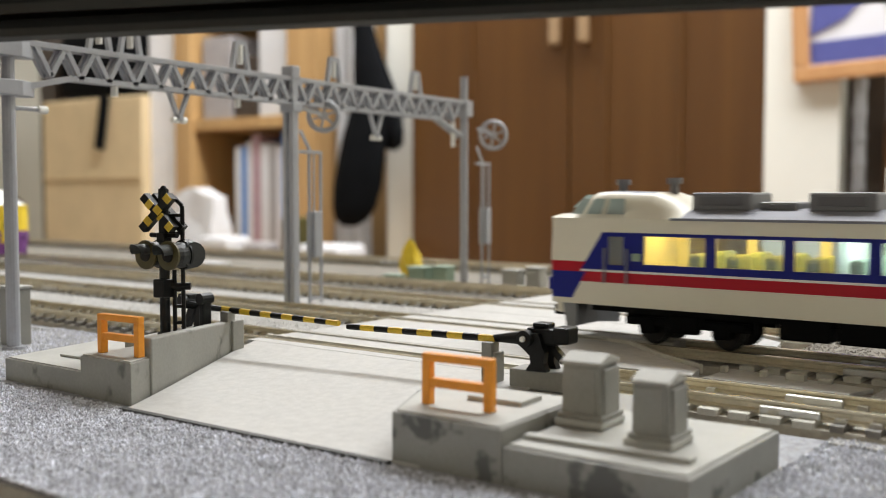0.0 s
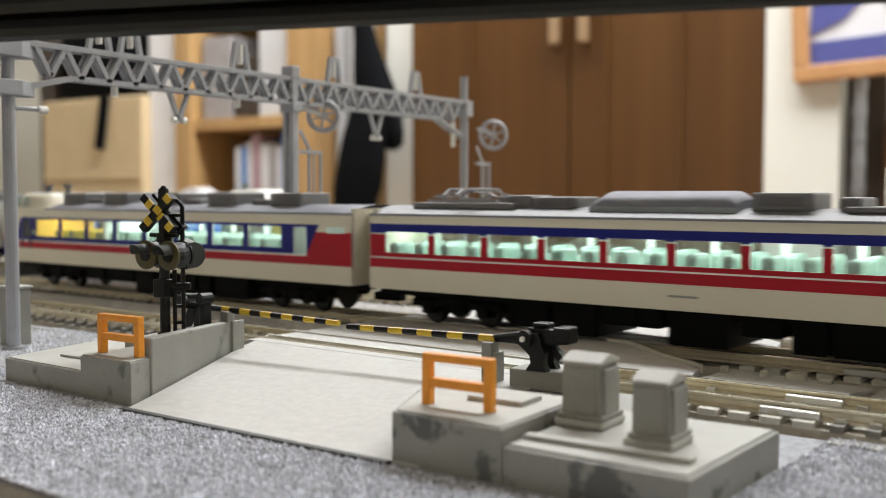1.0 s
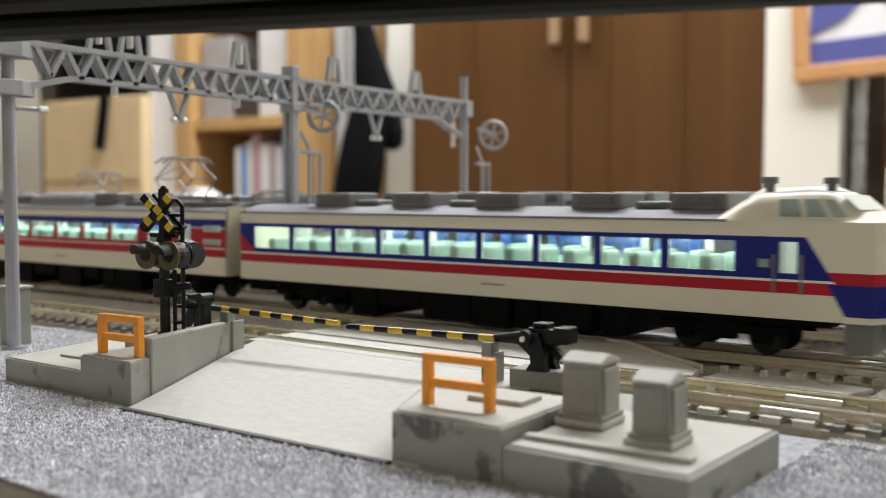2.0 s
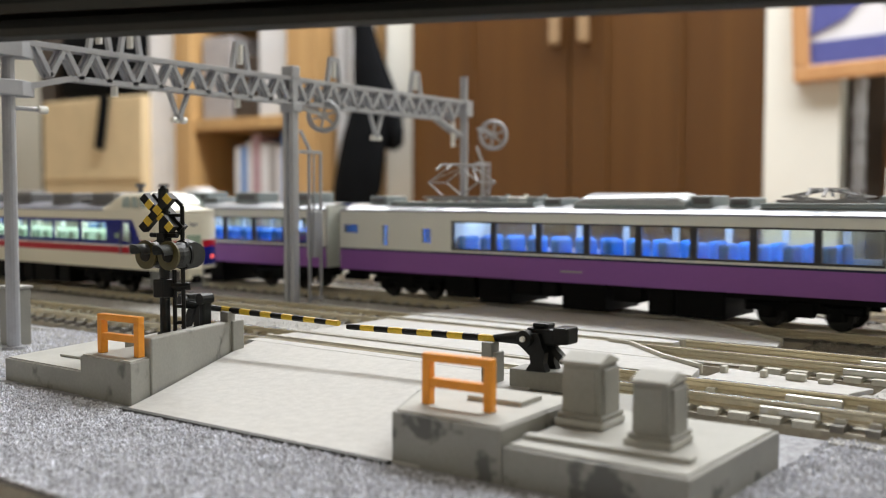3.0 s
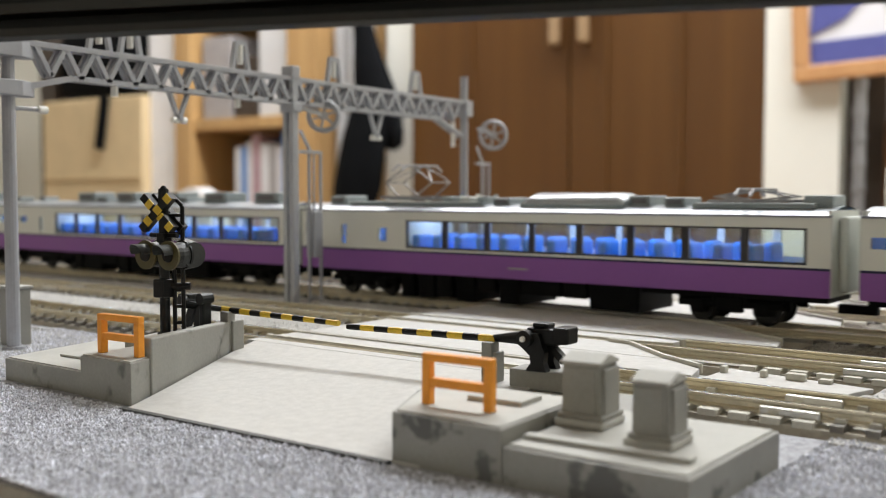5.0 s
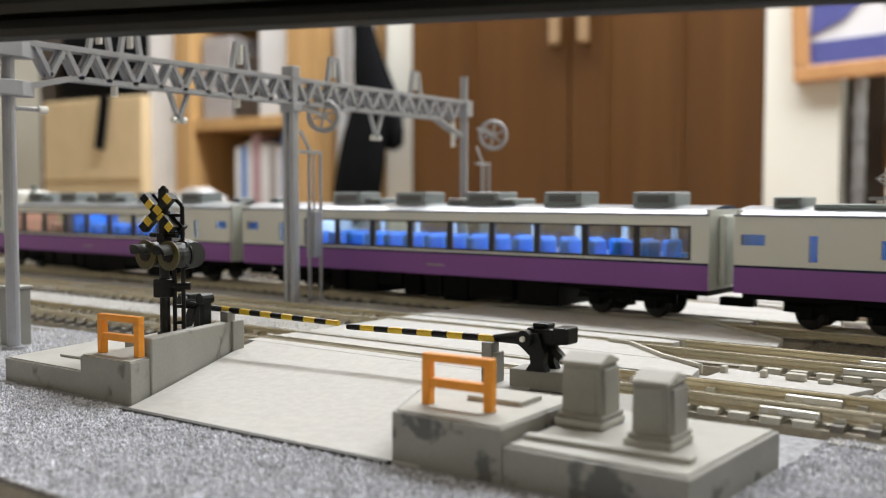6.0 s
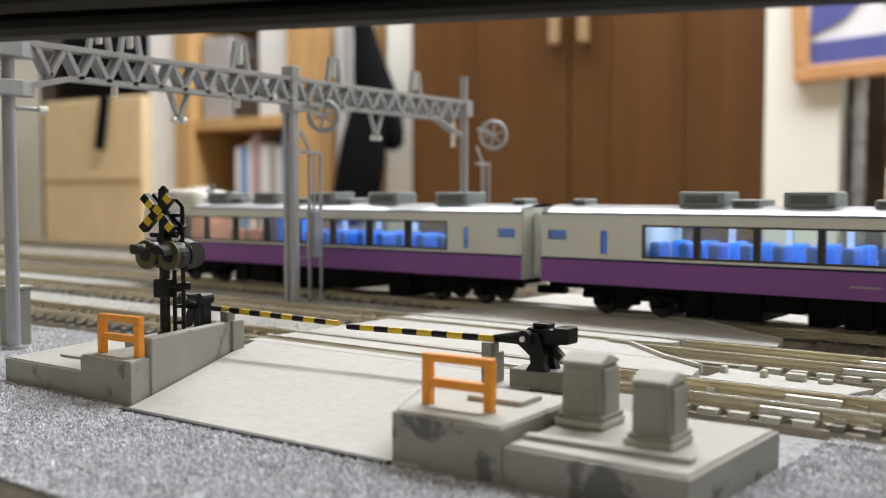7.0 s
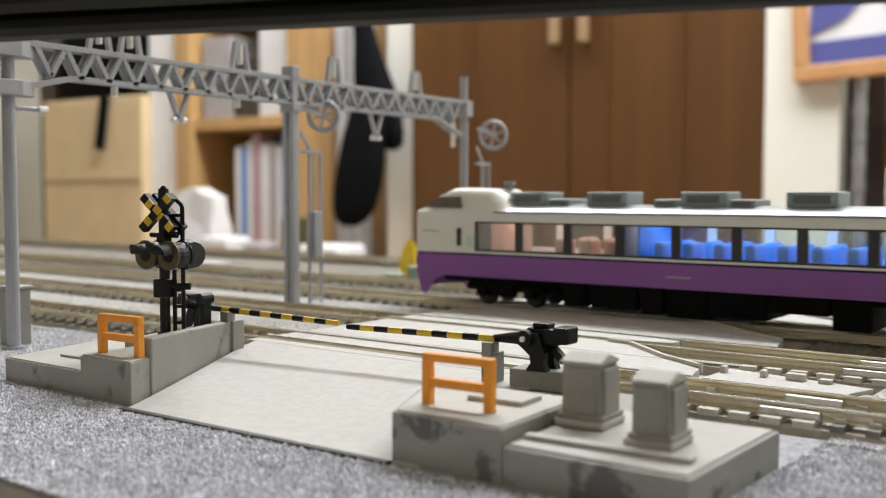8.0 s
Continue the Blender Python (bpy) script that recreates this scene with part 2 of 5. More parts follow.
def tube(bm, a, b, r, r2=None, n=14):
    a, b = Vector(a), Vector(b)
    q = (b - a).to_track_quat("Z", "Y").to_matrix().to_4x4()
    m = Matrix.Translation((a + b) / 2) @ q
    bmesh.ops.create_cone(bm, cap_ends=True, segments=n, radius1=r, radius2=r if r2 is None else r2, depth=(b - a).length, matrix=m)
    return bm


def ring(bm, centre, normal, r, t, n=24):
    """A thin ring (torus) of radius r and thickness t."""
    q = Vector(normal).to_track_quat("Z", "Y").to_matrix()
    rows = []
    for i in range(n):
        a = 2 * math.pi * i / n
        rows.append([bm.verts.new(Vector(centre) + q @ Vector(((r + t * math.cos(b)) * math.cos(a), (r + t * math.cos(b)) * math.sin(a), t * math.sin(b)))) for b in (0, 1.57, 3.14, 4.71)])
    for i in range(n):
        for j in range(4):
            bm.faces.new((rows[i][j], rows[(i + 1) % n][j], rows[(i + 1) % n][(j + 1) % 4], rows[i][(j + 1) % 4]))
    return bm


def prism(bm, pts, z0, z1, bevel=0.0):
    """Upright prism over plan points."""
    lo = [bm.verts.new((x, y, z0)) for x, y in pts]
    hi = [bm.verts.new((x, y, z1 if not callable(z1) else z1(x, y))) for x, y in pts]
    n = len(pts)
    fs = [bm.faces.new(lo[::-1]), bm.faces.new(hi)] + [bm.faces.new((lo[i], lo[(i + 1) % n], hi[(i + 1) % n], hi[i])) for i in range(n)]
    if bevel:
        bmesh.ops.bevel(bm, geom=list({e for f in fs for e in f.edges}), offset=bevel, segments=2, affect="EDGES", profile=0.5)
    return bm


def mesh_of(name, bm, mats, smooth=False):
    bmesh.ops.recalc_face_normals(bm, faces=bm.faces)
    me = bpy.data.meshes.new(name)
    bm.to_mesh(me)
    bm.free()
    for m in mats if isinstance(mats, (list, tuple)) else [mats]:
        me.materials.append(m)
    if smooth:
        me.shade_smooth()
        me.set_sharp_from_angle(angle=radians(35))
    return me


def part(name, bm, material, parent=None, label="", smooth=False):
    ob = new(name, mesh_of(name, bm, material, smooth))
    if parent:
        ob.parent = parent
    if label:
        tagged(ob, label)
    return ob


def thing(name, label, category, m=None, group="", kind=""):
    ob = new(name)
    ob.empty_display_size = 0.01
    if m is not None:
        ob.matrix_basis = m
    return tagged(ob, label, category, group, kind)


def B():
    return bmesh.new()


# ---- the layout lies at a slight angle to the room ----
LAY = Matrix.Translation((-0.07, 0.18, 0)) @ Matrix.Rotation(radians(-3.7), 4, "Z") @ Matrix.Translation((0.07, -0.18, 0))


def laid(ob):
    ob.matrix_basis = LAY @ ob.matrix_basis
    return ob


# ---- the room ----
def room():
    x0, x1, y0, y1, z0, z1 = -3.4, 1.5, -1.4, 2.2, -0.72, 1.68
    for name, b, m, label in (
            ("floor", (x0 - .1, x1 + .1, y0 - .1, y1 + .1, z0 - .1, z0), M_FLOOR, "brown wooden board floor of the room"),
            ("ceiling", (x0 - .1, x1 + .1, y0 - .1, y1 + .1, z1, z1 + .1), M_CEIL, "plain white papered room ceiling"),
            ("wall_north", (x0, x1, y1, y1 + .1, z0, z1), M_WALL, "cream papered wall behind the wardrobe"),
            ("wall_south", (x0, x1, y0 - .1, y0, z0, z1), M_WALL, "cream papered wall"),
            ("wall_west", (x0 - .1, x0, y0, y1, z0, z1), M_WALL, "cream papered wall"),
            ("wall_east", (x1, x1 + .1, y0, y1, z0, z1), M_WALL, "cream papered wall")):
        part(name, box(B(), *b), m, None)
        tagged(bpy.data.objects[name], label, "room", kind="structure")


def ceiling_lamp():
    t = thing("ceiling_lamp", "long flat white ceiling lamp, lit", "lamp", pose(-0.60, 1.50, 1.68))
    part("housing", box(B(), -1.38, 1.38, -0.27, 0.27, -0.05, 0, 0.01), M_WHITE, t)


def wardrobe():
    t = thing("wardrobe", "tall brown wood-veneer wardrobe with plain hinged doors", "wardrobe", pose(-0.975, 1.9, -0.72))
    w = 0.404
    part("body", box(B(), -w, w, 0.022, 0.29, 0, 2.2, 0.003), M_WARDROBE, t)
    part("plinth", box(B(), -w, w, 0.006, 0.02, 0, 0.06), M_WARDROBE, t)
    for i in range(2):
        x0 = -w + i * w
        d = part("door", box(B(), x0 + 0.002, x0 + w - 0.002, 0, 0.02, 0.065, 2.19, 0.003), M_WARDROBE, t)
        hx = -0.028 if i == 0 else 0.038
        bm = box(B(), hx - 0.0105, hx + 0.0105, -0.028, 0.0, 1.055, 1.165, 0.008)
        part("handle", bm, M_HANDLE, d, "rounded beige pull handle")
    for x in (-0.24, 0.082, 0.24):
        part("groove_strip", box(B(), x - 0.006, x + 0.006, -0.006, -0.0003, 0.07, 2.18, 0.002), M_WARDROBE, t)


# ---- table and ground ----
def table():
    t = thing("layout_table", "low wide table board carrying the model railway", "table", LAY)
    part("tabletop", box(B(), -1.75, 1.1, -0.12, 0.40, -0.03, -0.004), M_TABLE, t)
    for x in (-1.6, 1.0):
        for y in (-0.06, 0.34):
            part("leg", box(B(), x - .025, x + .025, y - .025, y + .025, -0.72, -0.03, 0.003), M_TABLE, t)


TRACKS = (0.1425, 0.179, 0.216, 0.253)
RAIL_Z = 0.004


def ground():
    g = part("far_ground", box(B(), -1.7, 1.05, 0.2635, 0.36, -0.0004, 0.0001), M_FARGROUND)
    tagged(laid(g), "brown-grey ballast sheet behind the tracks", "ground", kind="structure")
    g = part("ground", box(B(), -1.7, 1.05, 0.0612, 0.36, -0.004, -0.0004), M_LIGHTGROUND)
    tagged(laid(g), "pale speckled layout ground sheet on the table", "ground", kind="structure")



# ---- rolling stock ----
HW, ZB, ZG, CROWN = 0.0098, 0.0077, 0.0236, 0.0020
CAR = 0.1455
PITCH = 0.1510
CABCAR = 0.1495  # the end cars are longer


def side_panel(x0, x1, wins, paint, cuts, y, sign):
    """One pierced side wall, painted in bands by height."""
    bm = B()
    xs = sorted({x0, x1, *[w[0] for w in wins], *[w[1] for w in wins]})
    zs = sorted({ZB, ZG, *[w[2] for w in wins], *[w[3] for w in wins]})
    vs = {(i, j): bm.verts.new((x, y, z)) for i, x in enumerate(xs) for j, z in enumerate(zs)}
    for i in range(len(xs) - 1):
        for j in range(len(zs) - 1):
            cx, cz = (xs[i] + xs[i + 1]) / 2, (zs[j] + zs[j + 1]) / 2
            if not any(w[0] < cx < w[1] and w[2] < cz < w[3] for w in wins):
                bm.faces.new((vs[i, j], vs[i + 1, j], vs[i + 1, j + 1], vs[i, j + 1]))
    for co, no in cuts:
        bmesh.ops.bisect_plane(bm, geom=bm.verts[:] + bm.edges[:] + bm.faces[:], plane_co=co, plane_no=no, dist=1e-7)
    for f in bm.faces:
        c = f.calc_center_median()
        f.material_index = paint(c.x, c.z)
    bmesh.ops.recalc_face_normals(bm, faces=bm.faces)
    if sum(f.normal.y for f in bm.faces) * sign < 0:
        bmesh.ops.reverse_faces(bm, faces=bm.faces[:])
    inner = bmesh.ops.duplicate(bm, geom=bm.faces[:])["geom"]
    for v in inner:
        if isinstance(v, bmesh.types.BMVert):
            v.co.y -= sign * 0.0006
    for f in inner:
        if isinstance(f, bmesh.types.BMFace):
            f.material_index = 5
    for w in wins:
        for a, b in (((w[0], w[2]), (w[1], w[2])), ((w[1], w[2]), (w[1], w[3])), ((w[1], w[3]), (w[0], w[3])), ((w[0], w[3]), (w[0], w[2]))):
            f = bm.faces.new([bm.verts.new(p) for p in ((a[0], y, a[1]), (b[0], y, b[1]), (b[0], y - sign * 0.0006, b[1]), (a[0], y - sign * 0.0006, a[1]))])
            f.material_index = 4
    bmesh.ops.remove_doubles(bm, verts=bm.verts[:], dist=1e-6)
    return bm


def roof_mesh(x0, x1, cab, wedge=False):
    """Arched roof; a cab end rises into a raised driver's cab."""
    bm = B()
    n = 16
    if cab:
        xs = [x0, x1 - 0.030, x1 - 0.0285, x1 - 0.0265, x1 - 0.0245, x1 - 0.022, x1 - 0.012, x1 - 0.0098, x1 - 0.0088, x1 - 0.0075, x1 - 0.0058, x1 - 0.0045, x1 - 0.002, x1 - 0.0006, x1]
        hs = [CROWN, CROWN, CROWN, 0.0033, 0.0042, 0.0048, 0.0050, 0.0048, 0.0042, 0.0031, 0.0017, 0.0009, 0.0007, 0.0004, 0.0]
        ps = [2.4, 2.4, 2.4, 3, 4, 6, 7, 7, 7, 7, 6, 6, 6, 5, 4]
        if wedge:  # straight raked front, flat top
            xs = [x0, x1 - 0.031, x1 - 0.0295, x1 - 0.0280, x1 - 0.0262, x1 - 0.0240, x1 - 0.0130, x1 - 0.0112, x1 - 0.0098, x1 - 0.0076, x1 - 0.0052, x1 - 0.0030, x1 - 0.0014, x1 - 0.0004, x1]
            hs = [CROWN, CROWN, CROWN, 0.0034, 0.0047, 0.0057, 0.0060, 0.0058, 0.0053, 0.0041, 0.0027, 0.0015, 0.0008, 0.0003, 0.0]
    else:
        xs, hs, ps = [x0, x1], [CROWN, CROWN], [2.4, 2.4]
    rows = []
    for x, h, p in zip(xs, hs, ps):
        row = []
        for i in range(n + 1):
            t = -1 + 2 * i / n
            back = 0.0028 * abs(t) ** 3 if cab and x > x1 - 0.02 else 0
            row.append(bm.verts.new((x - back, HW * t, ZG + h * (1 - abs(t) ** p))))
        rows.append(row)
    for k, (a, b) in enumerate(zip(rows, rows[1:])):
        for i in range(n):
            f = bm.faces.new((a[i], b[i], b[i + 1], a[i + 1]))
            f.material_index = (2 if 5 <= k <= 6 and 2 < i < 13 else 1) if cab and k >= 2 else 0
            f.smooth = True
    return bm


def nose_front(x1, paint, skirt):
    """Rounded front below the cab, from the skirt up to the shoulder."""
    bm = B()
    n = 16
    zs = [skirt, 0.0077, 0.0087, 0.0133, 0.0137, 0.0156, 0.02, 0.0222, ZG]
    xs = [0.0012, 0.0006, 0.0004, 0.0, 0.0, 0.0, 0.0001, 0.0004, 0.0]
    rows = [[bm.verts.new((x1 - b - 0.0028 * abs(-1 + 2 * i / n) ** 3, HW * (-1 + 2 * i / n) * (0.93 if z < 0.007 else 1), z)) for i in range(n + 1)] for z, b in zip(zs, xs)]
    for a, b in zip(rows, rows[1:]):
        for i in range(n):
            f = bm.faces.new((a[i], a[i + 1], b[i + 1], b[i]))
            c = f.calc_center_median()
            f.material_index = paint(c.x, c.z)
            f.smooth = True
    for s in (-1, 1) if skirt < 0.007 else ():
        y = s * HW * 0.96
        f = bm.faces.new([bm.verts.new(p) for p in ((x1 - 0.0040, y, 0.0030), (x1 - 0.0028, y, ZB), (x1 - 0.0115, y, ZB), (x1 - 0.0085, y, 0.0064), (x1 - 0.0060, y, 0.0030))])
        f.material_index = paint(x1 - 0.003, 0.0065)
    return bm


def end_wall(x):
    bm = B()
    box(bm, x - 0.0004, x + 0.0004, -HW + 0.0008, HW - 0.0008, ZB, ZG + 0.0012, 0.0)
    return bm


def bogie(parent, x, lift):
    bm = B()
    for s in (-1, 1):
        y = s * 0.0068
        box(bm, x - 0.0115, x + 0.0115, y - 0.0006, y + 0.0006, 0.0032, 0.0048, 0.0003)
        for dx in (-0.007, 0.007):
            box(bm, x + dx - 0.0014, x + dx + 0.0014, y - 0.0011, y + 0.0011, 0.0018, 0.0046, 0.0003)
        box(bm, x - 0.0028, x + 0.0028, y - 0.001, y + 0.001, 0.0022, 0.0056, 0.0004)
        box(bm, x - 0.0122, x + 0.0122, s * 0.0052 - 0.0004, s * 0.0052 + 0.0004, 0.0030, 0.0068)
        tube(bm, (x - 0.0035, y, 0.0036), (x - 0.0035, y, 0.0058), 0.0007, n=8)
        tube(bm, (x + 0.0035, y, 0.0036), (x + 0.0035, y, 0.0058), 0.0007, n=8)
    box(bm, x - 0.002, x + 0.002, -0.0066, 0.0066, 0.0035, 0.0075)
    bg = part("bogie", bm, M_UNDER, parent, "black moulded bogie frame")
    bg.location.z = lift
    for dx in (-0.007, 0.007):
        for s in (-1, 1):
            w = B()
            tube(w, (x + dx, s * 0.0041, 0.0028), (x + dx, s * 0.0052, 0.0028), 0.0028, n=20)
            tube(w, (x + dx, s * 0.0039, 0.0028), (x + dx, s * 0.0042, 0.0028), 0.0033, n=20)
            part("wheel", w, M_WHEEL, bg)


def pantograph(parent, x, zr, rise):
    """Diamond pantograph: base frame, four arms, pan head on top."""
    p = part("pantograph", box(box(B(), x - 0.009, x + 0.009, -0.0048, -0.004, zr, zr + 0.0007), x - 0.009, x + 0.009, 0.004, 0.0048, zr, zr + 0.0007), M_PANTO, parent, "grey metal diamond pantograph")
    for s in (-1, 1):
        for y in (-0.0042, 0.0042):
            k = Vector((x + s * 0.0080, y * 0.9, zr + rise * 0.5))
            part("lower_arm", beam(B(), (x + s * 0.003, y, zr + 0.0007), k, 0.00035), M_PANTO, p)
            part("upper_arm", beam(B(), k, (x + s * 0.001, y * 0.75, zr + rise), 0.0003), M_PANTO, p)
        part("cross_bar", beam(B(), (x + s * 0.0080, -0.0038, zr + rise * 0.5), (x + s * 0.0080, 0.0038, zr + rise * 0.5), 0.00035), M_PANTO, p)
        part("stay", beam(B(), (x + s * 0.0080, -0.0038, zr + rise * 0.5), (x + s * 0.001, 0.003, zr + rise), 0.00025), M_PANTO, p)
    bm = B()
    for s in (-1, 1):
        box(bm, x + s * 0.0016 - 0.0005, x + s * 0.0016 + 0.0005, -0.0062, 0.0062, zr + rise, zr + rise + 0.0005, 0.0001)
        beam(bm, (x + s * 0.0016, -0.0062, zr + rise + 0.0002), (x + s * 0.0016, -0.0085, zr + rise - 0.0012), 0.0005)
        beam(bm, (x + s * 0.0016, 0.0062, zr + rise + 0.0002), (x + s * 0.0016, 0.0085, zr + rise - 0.0012), 0.0005)
    part("pan_head", bm, M_PANTO, p)


def roof_unit(parent, x, ln, h, wd, material):
    z = ZG + CROWN - 0.0005
    if ln > 0.02:  # long arched cover with sloping ends
        bm = B()
        rows = []
        for e, k in ((-0.5, 0.55), (-0.42, 1.0), (0.42, 1.0), (0.5, 0.55)):
            rows.append([bm.verts.new((x + e * ln, wd / 2 * math.cos(math.pi * i / 12), z + h * k * 1.25 * math.sin(math.pi * i / 12) ** 0.7)) for i in range(13)])
        for a, b in zip(rows, rows[1:]):
            for i in range(12):
                bm.faces.new((a[i], a[i + 1], b[i + 1], b[i])).smooth = True
        bm.faces.new(rows[0]), bm.faces.new(rows[-1])
        c = part("roof_cover", bm, material, parent, "silver arched roof cover")
        for s in (-1, 1):
            part("cover_rim", box(B(), x - ln * 0.5, x + ln * 0.5, s * wd / 2 - 0.0004, s * wd / 2 + 0.0004, z - 0.0004, z + 0.0006, 0.0001), M_ROOFEQ2, c)
        return
    bm = box(B(), x - ln / 2, x + ln / 2, -wd / 2, wd / 2, z, z + h, 0.0004)
    u = part("roof_unit", bm, material, parent, "grey roof air-conditioning unit")
    for s in (-1, 1):
        part("grille", box(B(), x - ln * 0.36, x + ln * 0.36, min(s * wd / 2, s * (wd / 2 + 0.0002)), max(s * wd / 2, s * (wd / 2 + 0.0002)), z + h * 0.3, z + h * 0.78, 0.00006), M_ROOFDK, u)


def car(name, label, group, style):
    """One model coach with shell, windows, seats, lamps, running gear. A cab, if any, is at +x."""
    t = thing(name, label, "train car", group=group)
    L, cab = style.get("length", CABCAR if style["cab"] else CAR) / 2, style["cab"]
    lift = style["lift"]
    xe = L - (0.0028 if cab else 0)
    mats = style["paints"]  # slots 0..3 bands, 4 seal, 5 inside
    for s in (-1, 1):
        part("side_wall", side_panel(-L, xe, style["wins"], style["paint"], style["cuts"], s * HW, s), mats, t)
    part("roof", roof_mesh(-L, L, cab, style["skirt"] < 0.007), [style["roof"], style["cabroof"], style["cabtop"]], t, smooth=False)
    for s in (-1, 1):
        part("gutter", box(B(), -L, xe - (0.024 if cab else 0), s * HW - 0.00025, s * HW + 0.00025, ZG - 0.0002, ZG + 0.00025), M_SILVER, t)
    part("end_wall", end_wall(-L + 0.0005), style["end"], t)
    if cab:
        part("nose", nose_front(L, style["paint"], style["skirt"]), style.get("nose_paints", mats), t)
        for s in (-1, 1):
            bm = B()
            if style["skirt"] < 0.007:
                panes = ([(L - 0.0052, 0.0246), (L - 0.0172, 0.0246), (L - 0.0166, 0.0274), (L - 0.0105, 0.0274), (L - 0.0090, 0.0268)],)
            else:
                panes = ([(L - 0.0092, 0.0244), (L - 0.0070, 0.0244), (L - 0.0092, 0.0272), (L - 0.0108, 0.0272)], [(L - 0.0132, 0.0244), (L - 0.0102, 0.0244), (L - 0.0117, 0.0272), (L - 0.0139, 0.0272)], [(L - 0.0178, 0.0244), (L - 0.0142, 0.0244), (L - 0.0149, 0.0272), (L - 0.0178, 0.0272)])
            for pp in panes:
                vs = [bm.verts.new((x, s * (HW + 0.0001 - (z - 0.0243) * 0.16), z)) for x, z in pp]
                bm.faces.new(vs)
            bmesh.ops.solidify(bm, geom=bm.faces[:], thickness=0.0003)
            part("cab_window", bm, M_CABDIM if style["skirt"] < 0.007 else M_CABGLASS, t, "driver's cab side window")
        bm = B()
        vs = [bm.verts.new(p) for p in ((L - 0.0058, -0.0072, 0.0255), (L - 0.0058, 0.0072, 0.0255), (L - 0.0086, 0.0068, 0.0279), (L - 0.0086, -0.0068, 0.0279))]
        bm.faces.new(vs)
        bmesh.ops.solidify(bm, geom=bm.faces[:], thickness=0.0003)
        part("windscreen", bm, M_CABGLASS, t, "dark sloping windscreen")
        bm = box(B(), L - 0.0012, L + 0.00015, -0.0030, 0.0030, 0.0088, 0.0228, 0.0001)
        gd = part("front_door", bm, style["front"], t)
        part("head_sign", box(B(), L + 0.0001, L + 0.0004, -0.0022, 0.0022, 0.0140, 0.0170, 0.0001), style["sign"], gd)
        if style["skirt"] > 0.007:
            bm = B()
            for s in (-1, 1):
                beam(bm, (L + 0.0002, 0, 0.0196), (L - 0.0003, s * 0.0032, 0.0208), 0.0003, 0.0008)
            part("front_emblem", bm, M_BAR, t, "small dull chevron emblem")
            part("coupler_cover", box(B(), L - 0.0030, L + 0.0008, -0.0026, 0.0026, 0.0048, 0.0086, 0.0006), style["front"], t, "cream coupler cover")
        for s in (-1, 1):
            part("lamp_case", box(B(), L - 0.0036, L - 0.0007, s * 0.0068 - 0.0010, s * 0.0068 + 0.0010, 0.0098, 0.0122, 0.0002), M_BLUE if style["skirt"] > 0.007 else M_PURPLE, t)
            bm = tube(B(), (L - 0.0022, s * 0.0068, 0.0110), (L - 0.0005, s * 0.0068, 0.0110), 0.00055)
            part("front_lamp", bm, style["lamp"], t)
        low = style["skirt"] < 0.007
        for x, h in ((L - 0.0248, 0.0024),) if low else ((L - 0.0125, 0.0026), (L - 0.023, 0.0028)):
            bm = B()
            z = ZG + 0.0052 if low else ZG + 0.0046
            tube(bm, (x, 0, z - 0.0006), (x, 0, z + h * 0.6), 0.0008, n=10)
            tube(bm, (x, 0, z + h * 0.6), (x, 0, z + h), 0.0014, n=12)
            part("roof_lamp", bm, style["roofmat"], t)
        if style["skirt"] > 0.007:
            bm = B()
            pts = [(-0.0085, 0.0), (-0.0062, 0.0045), (0.0062, 0.0045), (0.0085, 0.0)]
            lo = [bm.verts.new((L - 0.0075 + x * 0.8, y, 0.0024)) for y, x in pts]
            hi = [bm.verts.new((L - 0.0075 + x, y, 0.0074)) for y, x in pts]
            for i in range(3):
                bm.faces.new((lo[i], lo[i + 1], hi[i + 1], hi[i]))
            bmesh.ops.solidify(bm, geom=bm.faces[:], thickness=0.0006)
            part("plough", bm, M_PLOUGH, t, "grey plough under the nose")
        part("coupler", box(B(), L - 0.001, L + 0.002, -0.0012, 0.0012, 0.0042, 0.0062, 0.0002), M_UNDER, t)
    # gangway and coupler at the inner end(s)
    for s in ((-1,) if cab else (-1, 1)):
        x = s * L
        bm = box(B(), min(x, x + s * 0.0018), max(x, x + s * 0.0018), -0.0048, 0.0048, 0.0085, 0.0236, 0.0006)
        part("gangway", bm, style["gang"], t)
        part("coupler", box(B(), min(x, x + s * 0.002) - 0.001, max(x, x + s * 0.002) + 0.001, -0.0012, 0.0012, 0.004, 0.0058), M_UNDER, t)
    if not cab:
        part("end_wall", end_wall(L - 0.0005), style["end"], t)
    # panes
    for s in (-1, 1):
        for w in style["wins"]:
            y = s * (HW - 0.0004)
            p = part("window_pane", box(B(), w[0], w[1], y - 0.0001, y + 0.0001, w[2], w[3]), M_GLASS, t)
            p.visible_shadow = False
            if w[1] - w[0] < 0.0056 and style["skirt"] < 0.007:
                yb = s * (HW - 0.0016)
                part("blind", box(B(), w[0] - 0.0006, w[1] + 0.0006, yb - 0.0001, yb + 0.0001, w[2] - 0.0006, w[3] + 0.0006), M_BLIND, t, "bright blue blind behind a small window")
    # inside
    part("floor_plate", box(B(), -L + 0.001, L - 0.012, -HW + 0.0008, HW - 0.0008, 0.0079, 0.0092), M_INNER, t)
    for a, b, g in style["strips"]:
        part("lamp_strip", box(B(), a, b, -0.0016, 0.0016, 0.0225, 0.0229), g, t)
    part("inner_ceiling", box(B(), -L + 0.001, xe - 0.012, -HW + 0.0008, HW - 0.0008, 0.0230, 0.0233), M_LINE, t)
    seat = None
